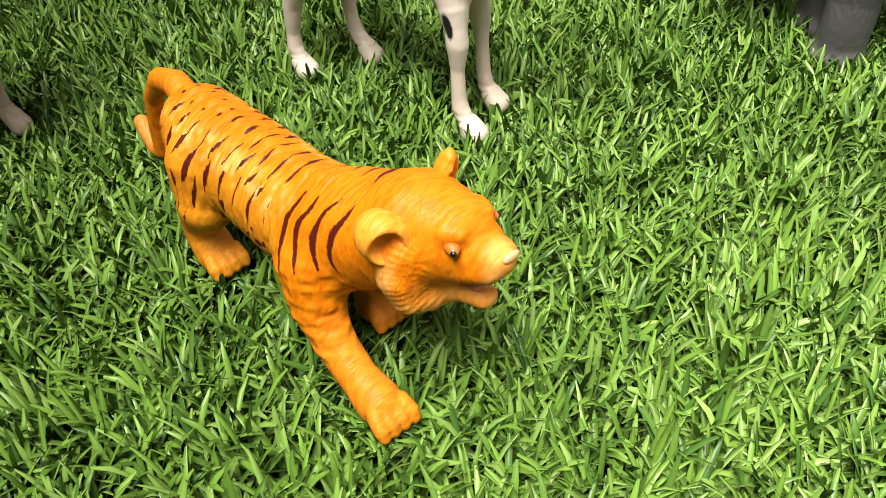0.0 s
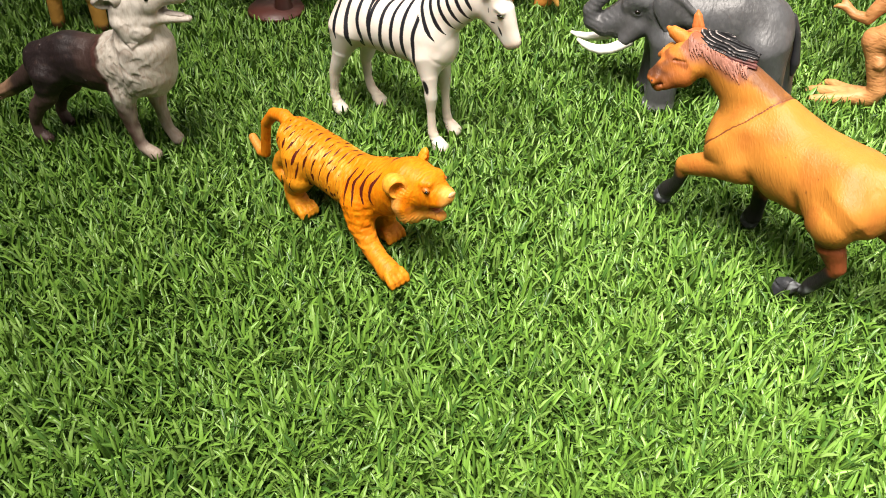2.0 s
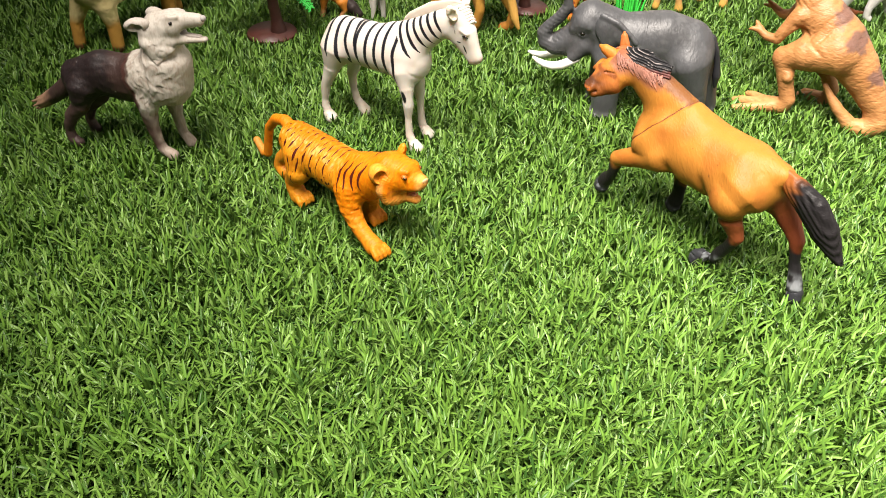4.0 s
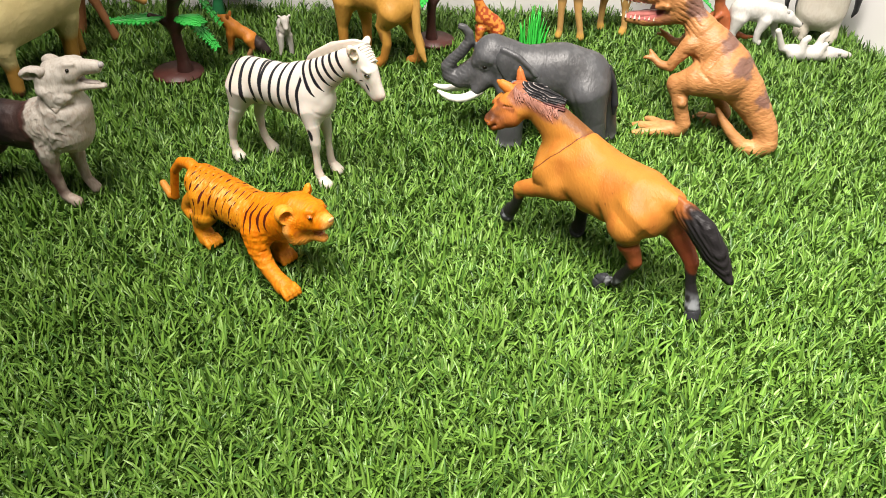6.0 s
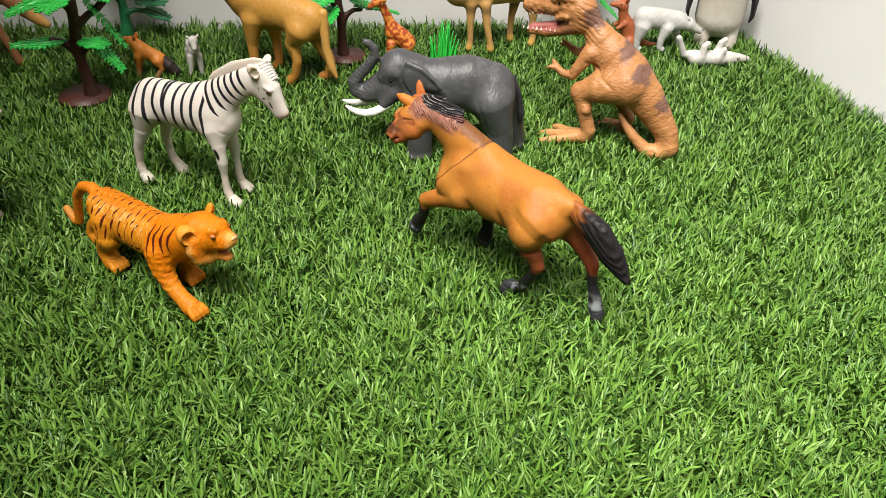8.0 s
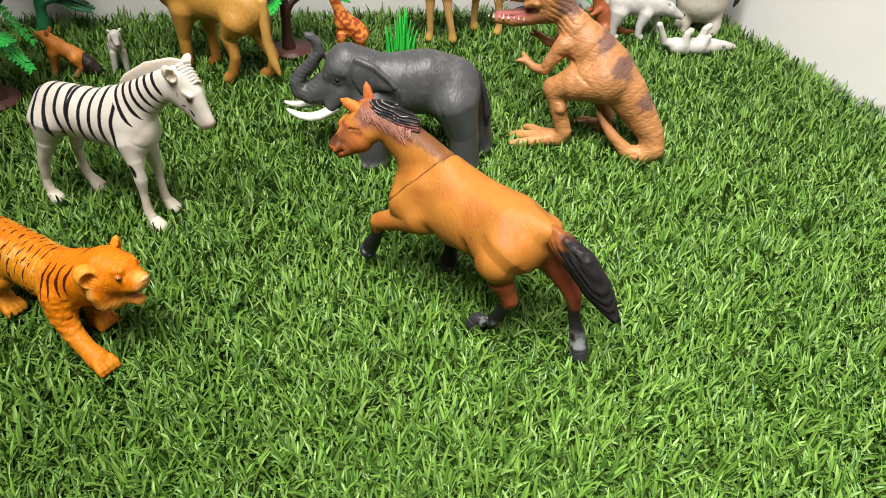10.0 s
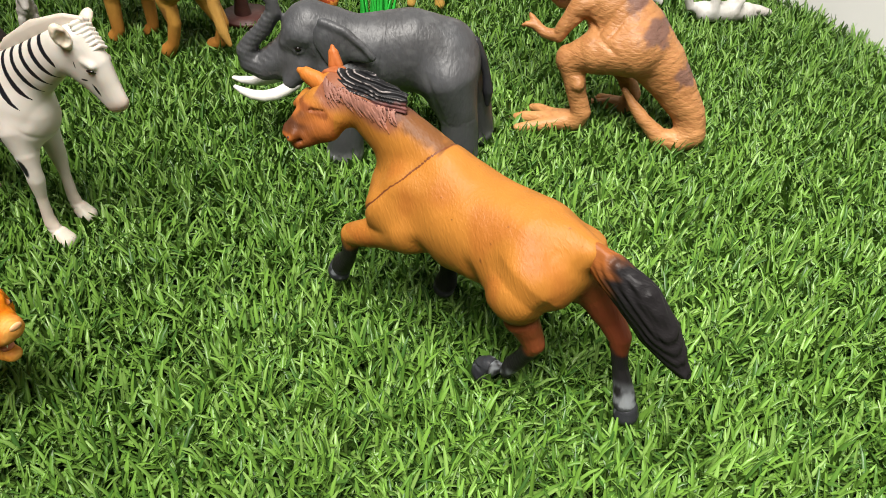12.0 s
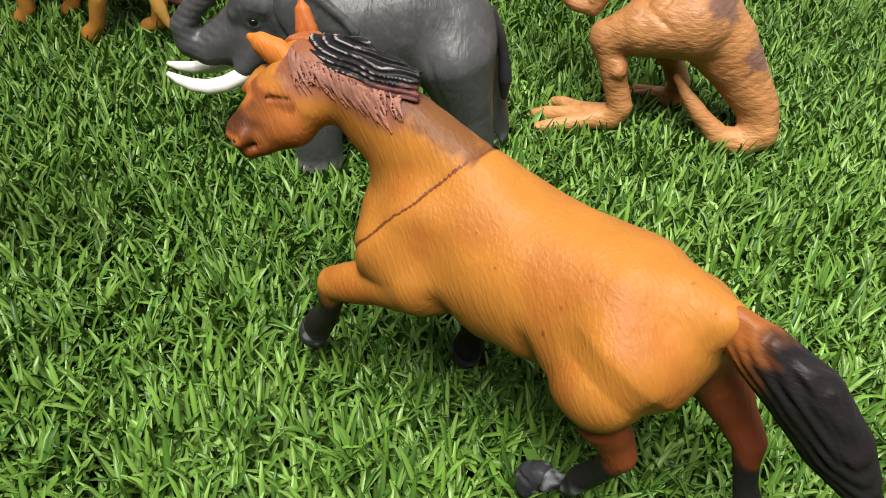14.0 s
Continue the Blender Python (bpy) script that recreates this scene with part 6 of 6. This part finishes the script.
def make_tree_green(x, y, seed):
    root = thing("toy_tree", x, y, 0, "all-green plastic toy tree standing near the wall", "toy tree", "toy trees")
    solid("trunk", [chain([(1, 0, 0, 7), (2, 0, 14, 4.6), (2, 0, 34, 4), (0, 0, 60, 3.4), (0, 0, 80, 2.4)], 3), chain([(2, 0, 22, 3), (12, 0, 25, 2.4), (23, 0, 23, 2)], 3), chain([(2, 0, 34, 3), (-10, 0, 44, 2.2)], 3)], one((0.03, 0.2, 0.09), 0.15), M_LEAF_DARK, root, 0.9)
    frond(root, (20, -2, 26), (1, -0.1, -0.25), 22, 24, 3, M_LEAF_DARK, seed)
    frond(root, (14, -2, 34), (1, -0.2, 0.1), 26, 24, 3, M_LEAF_DARK, seed + 1)
    frond(root, (0, -3, 46), (-0.9, -0.4, 0.1), 28, 24, 4, M_LEAF_DARK, seed + 2)
    frond(root, (0, -3, 56), (0.8, -0.4, 0.1), 32, 26, 4, M_LEAF_DARK, seed + 3)
    frond(root, (0, 0, 76), (-0.7, 0.1, 0.4), 30, 26, 5, M_LEAF_DARK, seed + 4)
    frond(root, (0, 0, 76), (0.7, 0.1, 0.4), 30, 26, 5, M_LEAF_DARK, seed + 5)


make_tree_green(-0.059, 0.583, 41)


def make_tree_far():
    root = thing("toy_tree", 0.376, 0.556, 0, "plastic toy tree with bright green fronds close to the wall", "toy tree", "toy trees", z=0.001)
    disc_base(root, 18, M_BASE)
    solid("trunk", [chain([(0, 0, 0, 6), (1, 0, 14, 4.4), (2, 0, 34, 3.8), (2, 0, 58, 3.4), (1, 0, 84, 2.4)], 3), chain([(2, 0, 36, 3), (6, -9, 50, 2.4), (9, -17, 56, 1.8)], 3), chain([(2, 0, 52, 2.8), (-10, 0, 62, 2)], 3)], one((0.045, 0.016, 0.012), 0.2), M_BARK, root, 0.9)
    frond(root, (8, -16, 56), (0.75, -0.15, -0.65), 50, 34, 2, M_LEAF, 61)
    frond(root, (10, -4, 66), (0.9, -0.3, 0.1), 34, 24, 4, M_LEAF, 62)
    frond(root, (-2, -3, 64), (-0.9, -0.2, 0.1), 28, 22, 4, M_LEAF, 63)
    frond(root, (1, 0, 80), (-0.6, -0.4, 0.4), 30, 24, 5, M_LEAF, 64)
    frond(root, (1, 0, 82), (0.7, -0.4, 0.35), 32, 24, 5, M_LEAF, 65)


make_tree_far()


def make_tuft():
    root = thing("plastic_grass_tuft", 0.237, 0.493, 0, "bright green plastic tuft of long pointed blades", "toy plant", size=0.95)
    rng = random.Random(9)
    m = plain("tuft_plastic", (0.04, 0.58, 0.07), 0.35, 0.25, 120, 0.0003)
    for i in range(26):
        bm = bmesh.new()
        x, y = rng.uniform(-11, 10), rng.uniform(-6, 6)
        h = rng.uniform(14, 26) if abs(x - 1) > 4.5 else rng.uniform(26, 44)
        lean = x * 0.25 + rng.uniform(-2, 2)
        a = rng.uniform(-0.5, 0.5)
        sx, sy = math.cos(a) * 2.1, math.sin(a) * 2.1
        rows = []
        for k in range(5):
            s = k / 4
            w = (1 - s) ** 0.7 + 0.06
            cx, cy, cz = x + lean * s * s, y + rng.uniform(-0.2, 0.2), -6 + (h + 6) * s
            rows.append([bm.verts.new(((cx + e * sx * w) * 0.001, (cy + e * sy * w + f * 0.5 * w) * 0.001, cz * 0.001)) for e, f in ((-1, 0), (0, -1), (1, 0), (0, 1))])
        for p, q in zip(rows, rows[1:]):
            for j in range(4):
                bm.faces.new((p[j - 1], p[j], q[j], q[j - 1]))
        bm.faces.new(rows[-1])
        part("blade", bm, m, root)


make_tuft()

# ---- the turf, pressed flat under whatever stands on it ----
CELL, X0, Y0 = 0.0015, -0.4, -0.1


def pressed_map():
    """The lowest point of all things over each small cell of the ground, a hair under it; high where nothing stands."""
    low = np.full((720, 520), 1.0)
    bpy.context.view_layer.update()
    for ob in scene.objects:
        if ob.type != "MESH" or ob.parent is None:
            continue
        me = ob.data
        co = np.empty(len(me.vertices) * 3, np.float32)
        me.vertices.foreach_get("co", co)
        m = np.array(ob.matrix_world)
        p = co.reshape(-1, 3) @ m[:3, :3].T + m[:3, 3]
        if ob.name.split(".")[0] == "base":
            r, a = np.meshgrid(np.linspace(0, 1, 24), np.linspace(0, 2 * np.pi, 150))
            half = (p[:, 0].max() - p[:, 0].min()) / 2
            p = np.stack([m[0, 3] + half * (r * np.cos(a)).ravel(), m[1, 3] + half * (r * np.sin(a)).ravel(), np.full(r.size, p[:, 2].min())], 1)
        p = p[p[:, 2] < 0.006]
        i, j = ((p[:, 0] - X0) / CELL).astype(int), ((p[:, 1] - Y0) / CELL).astype(int)
        ok = (i > 0) & (i < 719) & (j > 0) & (j < 519)
        for di in (-1, 0, 1):
            for dj in (-1, 0, 1):
                np.minimum.at(low, (i[ok] + di, j[ok] + dj), p[ok, 2] - 0.0006)
    return low


PRESSED = pressed_map()


def tread(x, y):
    i, j = np.clip(((x - X0) / CELL).astype(int), 0, 719), np.clip(((y - Y0) / CELL).astype(int), 0, 519)
    return PRESSED[i, j]


def turf(name, x0, x1, y0, y1, pitch, per, seed, skip=None):
    rng = np.random.default_rng(seed)
    gx, gy = np.meshgrid(np.arange(x0, x1, pitch), np.arange(y0, y1, pitch), indexing="ij")
    c = np.stack([gx.ravel(), gy.ravel()], 1)
    c += rng.uniform(-0.5, 0.5, c.shape) * pitch
    keep = wall_gap(c[:, 0], c[:, 1]) > 0.004
    if skip:
        keep &= ~((c[:, 0] > skip[0]) & (c[:, 0] < skip[1]) & (c[:, 1] > skip[2]))
    c = c[keep]
    lean_t = rng.uniform(0, 2 * np.pi, len(c))
    c, lean_t = np.repeat(c, per, 0), np.repeat(lean_t, per)
    n = len(c)
    root = c + rng.normal(0, 0.0013, (n, 2))
    ang = np.where(rng.random(n) < 0.6, lean_t + rng.normal(0, 0.6, n), rng.uniform(0, 2 * np.pi, n))
    length = rng.uniform(0.019, 0.0285, n)
    rise = np.radians(rng.uniform(52, 88, n))
    bend = np.radians(rng.uniform(5, 70, n))
    width = rng.uniform(0.00062, 0.00095, n)
    roll = rng.uniform(-0.7, 0.7, n)
    d = np.stack([np.cos(ang), np.sin(ang)], 1)
    s = np.stack([-np.sin(ang) * np.cos(roll), np.cos(ang) * np.cos(roll), np.sin(roll)], 1)
    P = np.concatenate([root, np.full((n, 1), -DEPTH)], 1)
    V = np.empty((n, 8, 3), np.float32)
    levels, wide, span = 4, (0.9, 1.0, 0.92, 0.4), (0.42, 0.42, 0.16, 0.0)
    for i in range(levels):
        V[:, 2 * i] = P - s * (width * wide[i])[:, None]
        V[:, 2 * i + 1] = P + s * (width * wide[i])[:, None]
        a = rise - bend * (0.0, 0.55, 1.0, 1.0)[i]
        P = P + np.concatenate([d * np.cos(a)[:, None], np.sin(a)[:, None]], 1) * (length * span[i])[:, None]
    V[:, :, 2] = np.maximum(np.minimum(V[:, :, 2], tread(V[:, :, 0], V[:, :, 1])), -DEPTH)
    V = V[wall_gap(V[:, :, 0], V[:, :, 1]).min(1) > 0.0005]
    n = len(V)
    base = (8 * np.arange(n))[:, None]
    loops = (base + np.array([[0, 1, 3, 2, 2, 3, 5, 4, 4, 5, 7, 6]])).ravel()
    sizes = np.full(3 * n, 4)
    tone = rng.random(n)
    fresh, dark, pale = np.array([0.127, 0.252, 0.035]), np.array([0.036, 0.1, 0.0155]), np.array([0.188, 0.312, 0.076])
    col = np.where(tone[:, None] < 0.5, dark + (fresh - dark) * (tone[:, None] / 0.5), fresh + (pale - fresh) * np.clip((tone[:, None] - 0.72) / 0.28, 0, 1))
    col *= rng.uniform(0.85, 1.15, (n, 1))
    me = mesh_from(name, V.reshape(-1, 3), loops, sizes, M_GRASS, True, np.repeat(col, 8, 0), np.tile([-1.0, 1.0], 4 * n))
    return tagged(new(name, me), "green artificial turf of short shiny plastic blades", "artificial grass", kind="stuff")


turf("artificial_grass", -0.34, 0.64, -0.06, 0.66, 0.0062, 11, 5)
turf("artificial_grass", -0.9, 0.72, -0.5, 0.66, 0.013, 9, 6, (-0.34, 0.64, -0.06))
